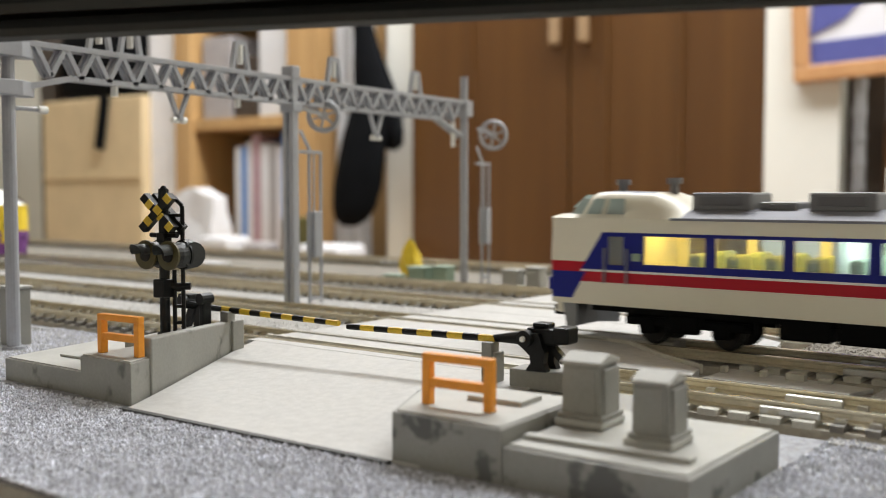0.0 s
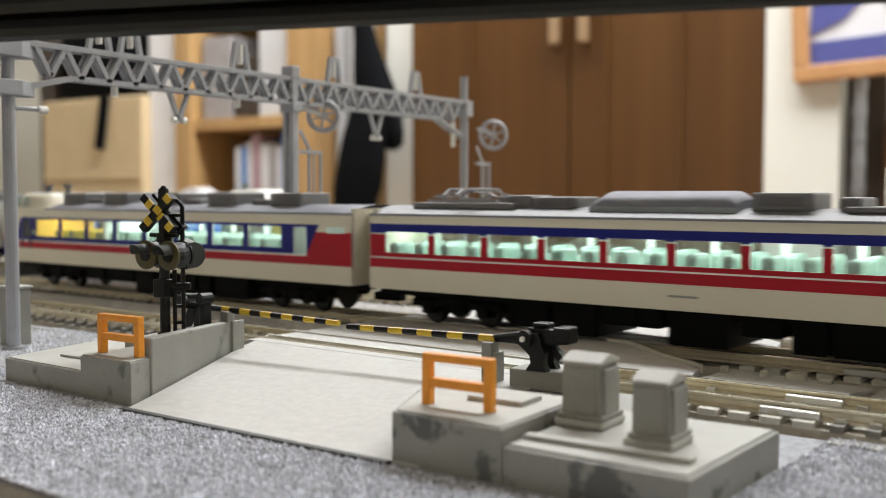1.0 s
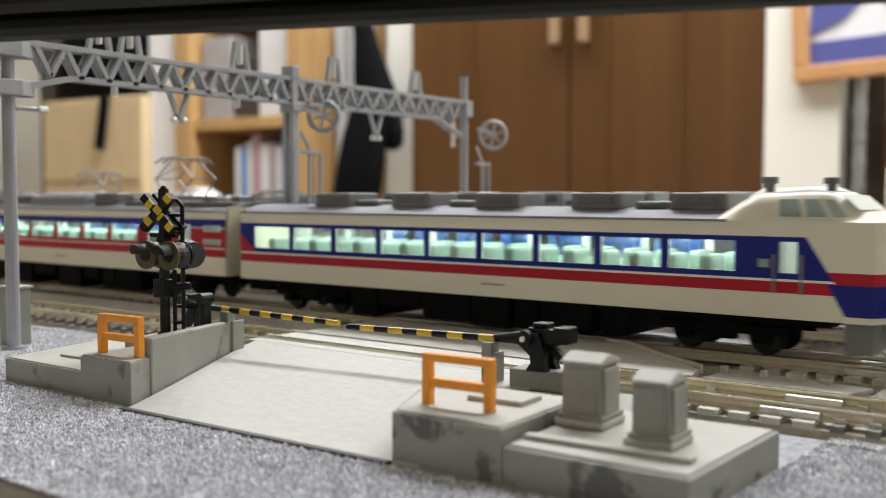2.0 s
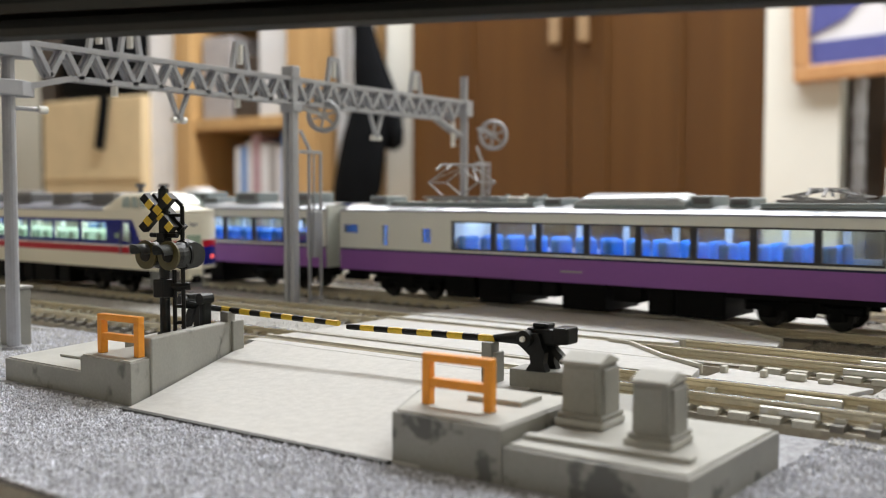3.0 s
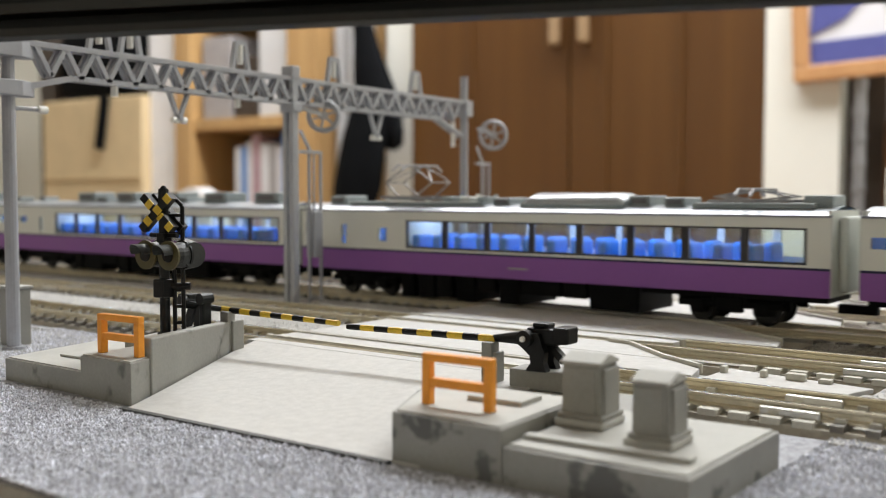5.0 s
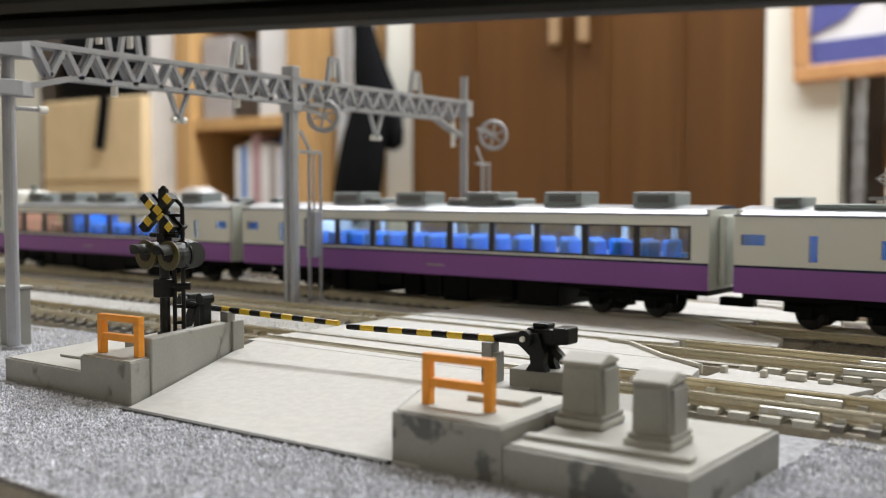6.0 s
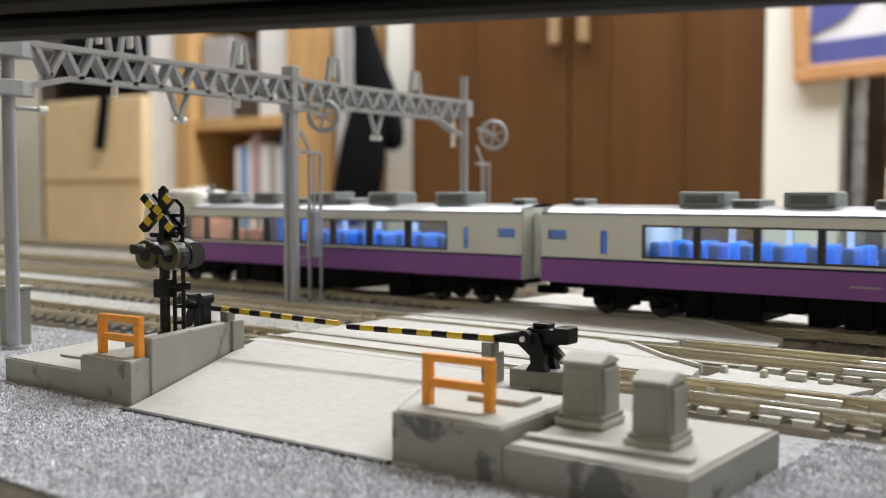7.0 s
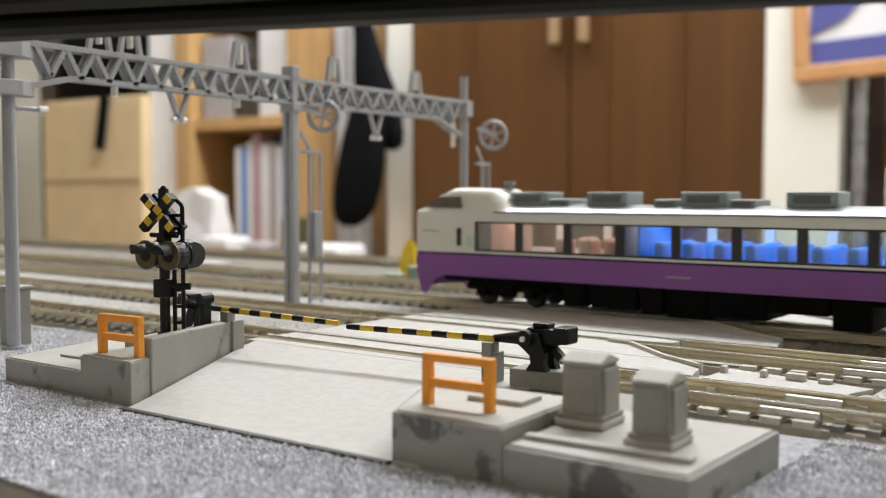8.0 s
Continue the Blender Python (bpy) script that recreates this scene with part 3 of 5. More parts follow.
    for a, b, m in style["seats"]:
        n = int((b - a) / 0.0068)
        for i in range(n):
            for y in (-0.0054, 0.0054):
                x = a + (i + 0.5) * 0.0068
                if seat is None or seat.materials[0] is not m:
                    bm = B()
                    box(bm, -0.0030, 0.0026, -0.0034, 0.0034, 0.0092, 0.0134, 0.0006)
                    box(bm, -0.0030, -0.0006, -0.0034, 0.0034, 0.012, 0.0176, 0.0008)
                    seat = mesh_of("seat", bm, m)
                o = new("seat", seat)
                o.parent, o.location = t, (x, y, 0)
    for x, m in style["partitions"]:
        part("partition", box(B(), x - 0.0003, x + 0.0003, -HW + 0.0008, HW - 0.0008, 0.0092, 0.023), m, t)
    # running gear
    part("underframe", box(B(), -L + 0.001, L - (0.010 if cab else 0.001), -0.0075, 0.0075, 0.0064, 0.0078), M_UNDER, t)
    for x in (-L + 0.0212, L - (0.0212 if not cab else 0.0285)):
        bogie(t, x, lift)
    r = random.Random(len(name) + int(style["seed"]))
    x = -L + 0.0355
    while x < L - 0.046:
        ln = r.uniform(0.004, 0.013)
        part("equipment_box", box(B(), x, x + ln, -0.0086, 0.0086, r.choice((0.0014, 0.0018, 0.0022, 0.0040)), 0.0076, 0.0003), M_UNDER, t)
        x += ln + r.uniform(0.0003, 0.0020)
    # roof gear
    for x, ln, h, wd, *own in style["units"]:
        roof_unit(t, x, ln, h, wd, own[0] if own else style["roofmat"])
    if style.get("folded") is not None:
        x = style["folded"]
        part("roof_deck", box(B(), x - 0.012, x + 0.014, -0.006, 0.006, ZG + CROWN - 0.0006, ZG + CROWN + 0.0006, 0.0002), style["roofmat"], t)
        pantograph(t, x, ZG + CROWN + 0.0006, 0.0026)
        part("roof_box", box(B(), x + 0.011, x + 0.017, -0.004, 0.004, ZG + CROWN - 0.0004, ZG + CROWN + 0.0022, 0.0004), style["roofmat"], t)
    # lettering bars and small fittings on the sides
    for s in (-1, 1):
        y = s * HW
        part("number_bar", box(B(), -0.0028, 0.0028, min(y, y + s * 0.00012), max(y, y + s * 0.00012), 0.0100, 0.0104), M_BAR, t)
        if cab and style["skirt"] > 0.007:
            for x in (L - 0.0185, L - 0.0140):
                part("grab_rail", tube(B(), (x, y + s * 0.0003, 0.0118), (x, y + s * 0.0003, 0.0182), 0.00024, n=8), M_SILVER, t)
            part("side_sign", box(B(), L - 0.0212, L - 0.0194, min(y, y + s * 0.0001), max(y, y + s * 0.0001), 0.0160, 0.0174), M_GREENBOX, t)
        elif cab:
            part("slit_window", box(B(), L - 0.0170, L - 0.0156, min(y, y + s * 0.00015), max(y, y + s * 0.00015), 0.0152, 0.0196, 0.00005), M_SEAL, t)
            part("lettering_bar", box(B(), L - 0.0100, L - 0.0048, min(y, y + s * 0.0001), max(y, y + s * 0.0001), 0.0186, 0.0189), M_BAR, t)
            part("side_sign", box(B(), L - 0.0206, L - 0.0186, min(y, y + s * 0.0001), max(y, y + s * 0.0001), 0.0150, 0.0176), M_PALEGREEN, t)
    if style["panto"] is not None:
        x, rise = style["panto"]
        z = ZG + CROWN
        part("roof_deck", box(B(), x - 0.019, x + 0.026, -0.0062, 0.0062, z - 0.0006, z + 0.0004, 0.0002), style["roofmat"], t)
        for dx in (-0.007, 0.007):
            for y in (-0.0044, 0.0044):
                part("insulator", tube(B(), (x + dx, y, z), (x + dx, y, z + 0.0012), 0.0006, n=8), M_INSUL, t)
        pantograph(t, x, z + 0.0012, rise)
        for i in range(3):
            xx = x + 0.0125 + i * 0.0055
            part("roof_switch", box(tube(B(), (xx, 0.003, z), (xx, 0.003, z + 0.0024), 0.0006, n=8), xx - 0.0016, xx + 0.0016, -0.003, 0.002, z, z + 0.0018, 0.0003), M_INSUL if i == 1 else style["roofmat"], t)
        bm = B()
        beam(bm, (x - 0.005, -0.0055, z + 0.001), (x + 0.026, -0.0055, z + 0.001), 0.0004)
        part("roof_cable", bm, style["roofmat"], t)
    return t


def row_windows(a, pitch, wide, n, z0, z1):
    return [(a + i * pitch, a + i * pitch + wide, z0, z1) for i in range(n)]


REDMID = 0.1458
L = CAR / 2
LC = CABCAR / 2


def z_cuts(*zs):
    return [((0, 0, z), (0, 0, 1)) for z in zs]


def red_blue_cab(x, z):
    # cream, blue, red, white line = 0, 1, 2, 3
    if x > LC - 0.0090 - (z - 0.0141) * 0.63 and z > 0.0137:
        return 2 if z < 0.0156 else 0
    if z <= 0.0137 and x > LC - 0.0101 + (0.0138 - z) * 0.57:
        return 1 if z > 0.0087 else 0
    if z > 0.0211 or z < 0.0119:
        return 0
    if x < -LC + 0.0155 - (z - 0.0119) * 0.6:
        return 2 if z < 0.0194 else 0
    return 1 if z > 0.0142 else (3 if z > 0.0138 else 2)


def red_blue_rear(x, z):
    # the inner end of this car has only a small red corner
    if x < 0 and 0.0142 < z < 0.0168 and x + LC < 0.0022 + (0.0168 - z) * 1.3:
        return 2
    if x < 0 and 0.0119 < z:
        return 0 if z > 0.0211 else (1 if z > 0.0142 else (3 if z > 0.0138 else 2))
    return red_blue_cab(x, z)


def red_mid(x, z):
    if z > 0.0217 or z < 0.0123:
        return 0
    if z > 0.0197:
        return 1
    if z > 0.0194 or 0.0143 < z < 0.0146:
        return 3
    return 2


def purple(x, z):
    if z < 0.0130:
        return 1
    if z < 0.0135:
        return 2
    return 0


def purple_style(wins, **kw):
    big = [w for w in wins if w[1] - w[0] > 0.006]
    lo, hi = min(w[0] for w in big), max(w[1] for w in big)

    def paint(x, z):
        if lo - 0.0006 < x < hi + 0.0006 and big[0][2] - 0.0005 < z < big[0][3] + 0.0004:
            return 3
        return purple(x, z)
    st = dict(cab=False, paints=[M_PWHITE, M_PURPLE, M_NAVY, M_SEAL, M_SILVER, M_LINE], paint=paint, cuts=z_cuts(0.0130, 0.0135, big[0][2] - 0.0005, big[0][3] + 0.0004) + [((lo - 0.0006, 0, 0), (1, 0, 0)), ((hi + 0.0006, 0, 0), (1, 0, 0))], wins=wins, roof=M_PROOF,
              cabroof=M_PWHITE, cabtop=M_PWHITE, end=M_GANGWHITE, gang=M_GANGWHITE, front=M_PWHITE, sign=M_NAVY, lamp=M_SEAL, lift=0.0011, skirt=0.0041, roofmat=M_ROOFEQ2, strips=[(-L + 0.006, L - 0.016, G_BLUE)],
              seats=[(lo, hi, M_SEATBLUE)], partitions=[(lo - 0.0012, M_LINE)], units=[(x, 0.0104, 0.0034, 0.0085) for x in (-0.0358, -0.0128, 0.0105, 0.0339, 0.0573)] + [(x, 0.006, 0.0018, 0.0095) for x in (-0.0258, 0.0029, 0.0178)] + [(-0.0668, 0.0036, 0.0018, 0.006)], panto=None, seed=1)
    st.update(kw)
    return st


BIG = row_windows(-L + 0.0265, 0.0129, 0.0113, 9, 0.0145, 0.0209)
MID = BIG + [(-L + 0.0019, -L + 0.0068, 0.0176, 0.0198), (-L + 0.0157, -L + 0.0173, 0.0146, 0.0198)]
PAN = [(w[0] - 0.0007, w[1] - 0.0007, w[2], w[3]) for w in BIG[1:]] + [(-L + 0.0015, -L + 0.0065, 0.0176, 0.0198), (-L + 0.0153, -L + 0.0170, 0.0146, 0.0198), (-L + 0.0288, -L + 0.0315, 0.0156, 0.0192)]
PCAB = row_windows(LC - 0.0217 - 7 * 0.0134 - 0.0112, 0.0134, 0.0112, 8, 0.0145, 0.0209) + [(-LC + 0.0019, -LC + 0.0068, 0.0176, 0.0198), (-LC + 0.0157, -LC + 0.0173, 0.0146, 0.0198)]
RCAB = row_windows(LC - 0.0218 - 7 * 0.0134 - 0.0115, 0.0134, 0.0115, 8, 0.0155, 0.0205) + [(LC - 0.1354, LC - 0.1312, 0.0142, 0.0205), (LC - 0.1473, LC - 0.1416, 0.0192, 0.0206)]
RREAR = row_windows(-LC + 0.0051, 0.0134, 0.0119, 9, 0.0152, 0.0203)
RCAB_DOOR = [(LC - 0.0177, LC - 0.0148, 0.0152, 0.0203)]
HM = REDMID / 2
RMID = row_windows(-HM + 0.0044, 0.0134, 0.0117, 8, 0.0155, 0.0200) + [(-HM + 0.1145, -HM + 0.1202, 0.0155, 0.0198), (-HM + 0.1274, -HM + 0.1322, 0.0148, 0.0204), (-HM + 0.1372, -HM + 0.1439, 0.0186, 0.0202), (-HM + 0.1372, -HM + 0.1439, 0.0153, 0.0168)]


def build_trains():
    cut = ((LC - 0.0090, 0, 0.0141), Vector((1, 0, 0.63)).normalized())
    cut2 = ((LC - 0.0101, 0, 0.0138), Vector((1, 0, 0.57)).normalized())
    cut3 = ((-LC + 0.0155, 0, 0.0119), Vector((1, 0, 0.6)).normalized())
    cut4 = ((-LC + 0.0022, 0, 0.0168), Vector((1, 0, 1.3)).normalized())
    rcab = dict(cab=True, paints=[M_CREAM, M_BLUE, M_RED, M_LINE, M_INSUL, M_LINE], paint=red_blue_cab, cuts=z_cuts(0.0087, 0.0119, 0.0137, 0.0138, 0.0142, 0.0156, 0.0194, 0.0211) + [cut, cut2, cut3],
                wins=RCAB + RCAB_DOOR, roof=M_SILVER, cabroof=M_CREAM, cabtop=M_SILVER, end=M_GANGWAY, gang=M_GANGWAY, front=M_CREAM, sign=M_GREENBOX, lamp=M_SEAL, lift=0.0011, skirt=0.0076, roofmat=M_ROOFEQ,
                strips=[(LC - 0.0543, LC - 0.020, G_WARM), (-LC + 0.0215, LC - 0.0558, G_WHITE), (-LC + 0.003, -LC + 0.0185, G_DIM)], seats=[(-LC + 0.022, LC - 0.0195, M_SEATGREY)], partitions=[(LC - 0.0549, M_LINE), (-LC + 0.0200, M_LINE), (LC - 0.0190, M_LINE)],
                units=[(LC - d, 0.0108, 0.0032, 0.010) for d in (0.0340, 0.0545, 0.0773, 0.1000, 0.1234)] + [(LC - d, 0.0066, 0.0016, 0.008) for d in (0.0436, 0.0870, 0.1137)], panto=None, seed=3)
    front = car("red_and_blue_cab_car", "cream model railcar with red and blue bands, lit yellow inside", "cars of the red and blue train", rcab)
    rear_style = dict(rcab)
    rear_style.update(wins=RREAR + RCAB_DOOR, paint=red_blue_rear, seats=[(-LC + 0.008, LC - 0.025, M_SEATGREY)], partitions=[(LC - 0.0232, M_LINE)], cuts=rcab["cuts"][:-1] + [cut4], lamp=G_RED, strips=[(-LC + 0.004, LC - 0.018, G_WHITE)], seed=5)
    rear = car("red_and_blue_cab_car", "cream model railcar with blue window band and green head sign", "cars of the red and blue train", rear_style)
    rmid = dict(rcab)
    rmid.update(cab=False, length=REDMID, paint=red_mid, cuts=z_cuts(0.0123, 0.0143, 0.0146, 0.0194, 0.0197, 0.0217), wins=RMID, roof=M_ROOFDK, strips=[(-HM + 0.003, HM - 0.0250, G_WHITE), (HM - 0.0210, HM - 0.003, G_DIM)],
                seats=[(-HM + 0.004, 0.047, M_SEATGREY)], partitions=[(0.0510, M_LINE), (0.0620, M_LINE)], folded=-0.052, units=[(-0.0063, 0.0286, 0.0028, 0.0125, M_SILVER), (-0.0295, 0.0100, 0.0024, 0.009), (0.0152, 0.0105, 0.0032, 0.010), (0.0262, 0.0035, 0.0024, 0.009)], panto=(0.045, 0.0105), seed=7)
    mid = car("red_and_blue_motor_car", "cream model railcar with red window band and raised pantograph", "cars of the red and blue train", rmid)

    lavender = "cars of the purple train"
    pc = purple_style(PCAB, cab=True, strips=[(LC - 0.0595, LC - 0.021, G_ROSE), (-LC + 0.004, LC - 0.0615, G_BLUE)], seats=[(-LC + 0.024, LC - 0.0630, M_SEATBLUE), (LC - 0.0595, LC - 0.0330, M_SEATPINK)], partitions=[(-LC + 0.0215, M_LINE), (LC - 0.0255, M_SEATPINK), (LC - 0.0605, M_SEATPINK), (LC - 0.0650, M_SEATBLUE)],
                      units=[(LC - d, 0.0104, 0.0034, 0.0085) for d in (0.0329, 0.0543, 0.0777, 0.1008, 0.1240)] + [(LC - d, 0.0055, 0.0018, 0.0095) for d in (0.0418, 0.0690, 0.0866)] + [(LC - 0.1440, 0.0036, 0.0018, 0.006)], seed=11)
    tail = car("purple_cab_car", "white model railcar with purple skirt band and grey roof units", lavender, pc)
    ys = dict(pc)
    ys.update(front=M_YELLOWBAG, nose_paints=[M_YELLOWBAG, M_PURPLE, M_NAVY, M_SEAL, M_SILVER, M_LINE], seed=12, cabroof=M_PWHITE, strips=[(-LC + 0.004, LC - 0.021, G_BLUE)], seats=[(-LC + 0.024, LC - 0.0330, M_SEATBLUE)], partitions=[(-LC + 0.0215, M_LINE), (LC - 0.0255, M_LINE)])
    lead = car("purple_cab_car", "white and purple model railcar with yellow front door panel", lavender, ys)
    pan_roof = dict(panto=(-0.0388, 0.0085), folded=0.0543, units=[(0.0123, 0.0275, 0.0026, 0.0125, M_PROOF), (-0.0085, 0.0050, 0.0020, 0.009), (0.0290, 0.0052, 0.0026, 0.009), (0.0375, 0.0050, 0.0022, 0.009), (-0.0637, 0.006, 0.0024, 0.009)])
    c2 = car("purple_motor_car", "white and purple model coach with raised pantograph", lavender, purple_style(PAN, **pan_roof, seed=13))
    c3 = car("purple_coach", "white and purple model coach with blue seats", lavender, purple_style(MID, seed=14))
    c4 = car("purple_motor_car", "white and purple model coach with raised pantograph", lavender, purple_style(PAN, **pan_roof, seed=15))
    c5 = car("purple_coach", "white and purple model coach with blue seats", lavender, purple_style(MID, seed=16))
    return [front, mid, rear], [lead, c2, c3, c4, c5, tail]


# ---- room furniture and clutter far behind the layout ----
def picture():
    t = thing("framed_picture", "wood-framed blue and white picture hanging on the wall", "picture", pose(-0.393, 1.879, 0.42, 0, -2.5, 0))
    x0, x1, z0, z1 = -0.13, 0.16, -0.185, 0.18
    for b in ((x0, x1, z0, z0 + 0.028), (x0, x1, z1 - 0.028, z1), (x0, x0 + 0.028, z0 + 0.028, z1 - 0.028), (x1 - 0.028, x1, z0 + 0.028, z1 - 0.028)):
        part("frame_bar", box(B(), b[0], b[1], 0, 0.02, b[2], b[3], 0.003), M_FRAMEWOOD, t)
    part("sheet", box(B(), x0 + 0.026, x1 - 0.026, 0.010, 0.014, z0 + 0.026, z1 - 0.026), M_POSTERWHITE, t)
    part("blue_band", box(B(), x0 + 0.03, x1 - 0.03, 0.008, 0.0095, z0 + 0.03, z0 + 0.07), M_POSTERBLUE, t)
    part("blue_field", prism(B(), [(x0 + 0.05, 0.0075), (x0 + 0.2, 0.0075), (x0 + 0.2, 0.0095), (x0 + 0.05, 0.0095)], z0 + 0.15, z1 - 0.03), M_POSTERBLUE, t)
    bm = B()
    pts = [(-0.10, -0.105), (-0.04, -0.08), (0.01, -0.03), (0.05, -0.09), (0.11, -0.08), (0.06, 0.06), (-0.03, 0.08), (-0.09, 0.0)]
    v = [[bm.verts.new((x, y, z)) for x, z in pts] for y in (0.007, 0.0098)]
    bm.faces.new(v[0]), bm.faces.new(v[1][::-1])
    for i in range(8):
        bm.faces.new((v[0][i], v[0][(i + 1) % 8], v[1][(i + 1) % 8], v[1][i]))
    part("blue_shape", bm, M_POSTERBLUE, t)


def back_furniture():
    # pillar beside the wardrobe, carrying the picture
    w = part("wall_pillar", box(B(), -0.571, -0.438, 1.9, 2.2, -0.72, 1.68), M_WALL)
    tagged(w, "cream papered wall pillar beside the wardrobe", "wall", kind="structure")
    part("wall_return", box(B(), -1.47, -1.382, 1.93, 2.2, -0.72, 1.68), M_WALL)
    tagged(bpy.data.objects["wall_return"], "narrow cream wall strip beside the wardrobe", "wall", kind="structure")
    t = thing("metal_rack", "dark rack with a pale perforated steel post", "rack", pose(-0.40, 1.9, -0.72))
    part("post", tube(B(), (-0.004, 0, 0), (-0.004, 0, 1.0), 0.0105), M_GREYW, t)
    for i in range(8):
        part("collar", tube(B(), (-0.004, 0, 0.62 + i * 0.045), (-0.004, 0, 0.632 + i * 0.045), 0.0125), M_GREYW, t)
    part("back_panel", box(B(), -0.036, 0.03, 0.05, 0.28, 0, 1.02), M_DARKBOX, t)
    part("side_panel", box(B(), 0.032, 0.14, 0.02, 0.28, 0, 0.88, 0.004), M_WARDROBE, t)
    part("pale_box", box(B(), 0.05, 0.4, -0.05, 0.015, 0, 0.80, 0.01), M_WALL, t)

    t = thing("pine_bookcase", "open pine bookcase half full of books and boxes", "bookcase", pose(-1.96, 1.9, -0.72))
    for x, w in ((-0.187, 0.032), (0.245, 0.05)):
        part("side_board", box(B(), x - w, x + w, 0.0, 0.28, 0, 2.0, 0.002), M_PINE, t)
    part("back_board", box(B(), -0.155, 0.195, 0.265, 0.28, 0, 2.0), M_DARKBOX, t)
    for z in (0.28, 0.55, 0.92, 1.33, 1.9):
        part("shelf", box(B(), -0.155, 0.195, 0.01, 0.264, z, z + 0.03, 0.002), M_PINE, t)
    r = random.Random(4)
    x = -0.02
    cols = [M_WHITE, M_BLUEBOOK, M_WHITE, M_PINKBOOK, M_WHITE, M_GREYBOOK, M_POSTERWHITE, M_BLUEBOOK]
    i = 0
    while x < 0.175:
        w = r.uniform(0.016, 0.032)
        h = r.uniform(0.29, 0.335)
        b = part("book", box(B(), x, x + w, 0.03, 0.2, 0, h, 0.002), cols[i % 8])
        b.location = (-1.96, 1.9, -0.72 + 0.58)
        tagged(b, "upright book with pale and coloured spine on the bookcase", "book", "books on the bookcase")
        x += w + 0.001
        i += 1
    for (a, c, h, m, lb) in ((-0.14, -0.03, 0.22, M_GREYBOOK, "grey cardboard file box on the upper shelf"), (-0.02, 0.06, 0.16, M_DARKBOX, "dark brown box on the upper shelf"), (0.07, 0.18, 0.3, M_WHITE, "tall white binder box on the upper shelf")):
        b = part("file_box", box(B(), a, c, 0.03, 0.22, 0, h, 0.004), m)
        b.location = (-1.96, 1.9, -0.72 + 0.95)
        tagged(b, lb, "box")
    t = thing("paper_bag", "crumpled white paper bag beside the books", "bag", pose(-1.945, 1.78, -0.17))
    bm = B()
    bmesh.ops.create_cube(bm, size=1.0)
    bmesh.ops.subdivide_edges(bm, edges=bm.edges[:], cuts=5, use_grid_fill=True)
    for v in bm.verts:
        k = v.co.z + 0.5
        v.co = Vector((v.co.x * 0.145 * (1 - 0.1 * k), v.co.y * 0.08 * (1 - 0.4 * k), k * (0.205 + 0.012 * math.sin(v.co.x * 5 + 2))))
        v.co += Vector((noise.noise(v.co * 18), noise.noise(v.co * 18 + Vector((5, 0, 0))), 0)) * 0.012 * min(1, k * 3)
    part("paper", bm, M_WHITE, t, smooth=True)
    t = thing("low_cabinet", "low white cabinet standing before the bookcase", "cabinet", pose(-1.8, 1.60, -0.72))
    part("body", box(B(), -0.45, 0.42, 0, 0.28, 0, 0.53, 0.004), M_WHITE, t)
    part("top_board", box(B(), -0.46, 0.43, -0.01, 0.285, 0.53, 0.55, 0.003), M_PINE, t)
    for x, w, h, d, m, lb in ((0.02, 0.10, 0.10, 0.08, M_WHITE, "white paper bag on the low cabinet"), (0.14, 0.07, 0.09, 0.06, M_GREYBOOK, "grey paper box on the low cabinet"),
                              (0.245, 0.05, 0.15, 0.05, M_YELLOWDK, "olive yellow jar on the low cabinet"), (0.35, 0.12, 0.09, 0.1, M_WHITE, "white paper bag on the low cabinet"), (-0.12, 0.08, 0.06, 0.07, M_GREYBOOK, "grey small box on the low cabinet")):
        b = part("small_box", box(B(), -w / 2, w / 2, -d / 2, d / 2, 0, h, 0.01), m)
        b.location = (-1.8 + x, 1.7, -0.17)
        tagged(b, lb, "box")
    # canvas-coloured board with a black bag over it
    t = thing("cardboard_carton", "large tan cardboard carton with a black strap", "box", pose(-2.55, 1.9, -0.72))
    part("carton", box(B(), -0.225, 0.235, 0, 0.22, 0, 1.03, 0.006), M_CARD, t)
    part("flap", box(B(), -0.222, 0.232, -0.006, -0.002, 0.795, 0.803, 0.001), M_CARD, t)
    bm = B()
    beam(bm, (0.09, -0.012, 1.03), (0.06, -0.012, 0.88), 0.035, 0.008, (0, 1, 0))
    part("strap", bm, M_BLACKCLOTH, t)
    t = thing("black_bag", "black cloth bag lying on the cardboard carton", "bag", pose(-2.55, 1.98, 0.31))
    bm = box(B(), -0.19, 0.23, -0.06, 0.1, 0, 0.22, 0.05)
    part("body", bm, M_BLACKCLOTH, t, smooth=True)
    part("handle_strap", ring(B(), (0.02, 0.02, 0.22), (0, 1, 0), 0.09, 0.012), M_BLACKCLOTH, t)
    t = thing("black_cabinet", "narrow black cabinet edge beside the carton", "cabinet", pose(-2.83, 1.95, -0.72))
    part("body", box(B(), -0.03, 0.045, 0, 0.2, 0, 1.3, 0.004), M_DARKBOX, t)
    c = part("white_curtain", box(B(), -2.322, -2.182, 1.93, 1.98, -0.72, 1.6, 0.01), M_CURTAIN)
    tagged(c, "white hanging curtain strip beside the bookcase", "curtain")
    # hanging black garment and pale towel
    t = thing("hanging_towel", "pale white towel hanging beside the bookcase", "towel", pose(-1.60, 1.95, 0.0))
    bm = B()
    n = 10
    g = [[bm.verts.new((-0.055 + 0.13 * i / n, 0.012 * math.sin(i * 1.7 + j * 0.3), -0.16 + 0.62 * j / 8)) for i in range(n + 1)] for j in range(9)]
    for j in range(8):
        for i in range(n):
            bm.faces.new((g[j][i], g[j][i + 1], g[j + 1][i + 1], g[j + 1][i]))
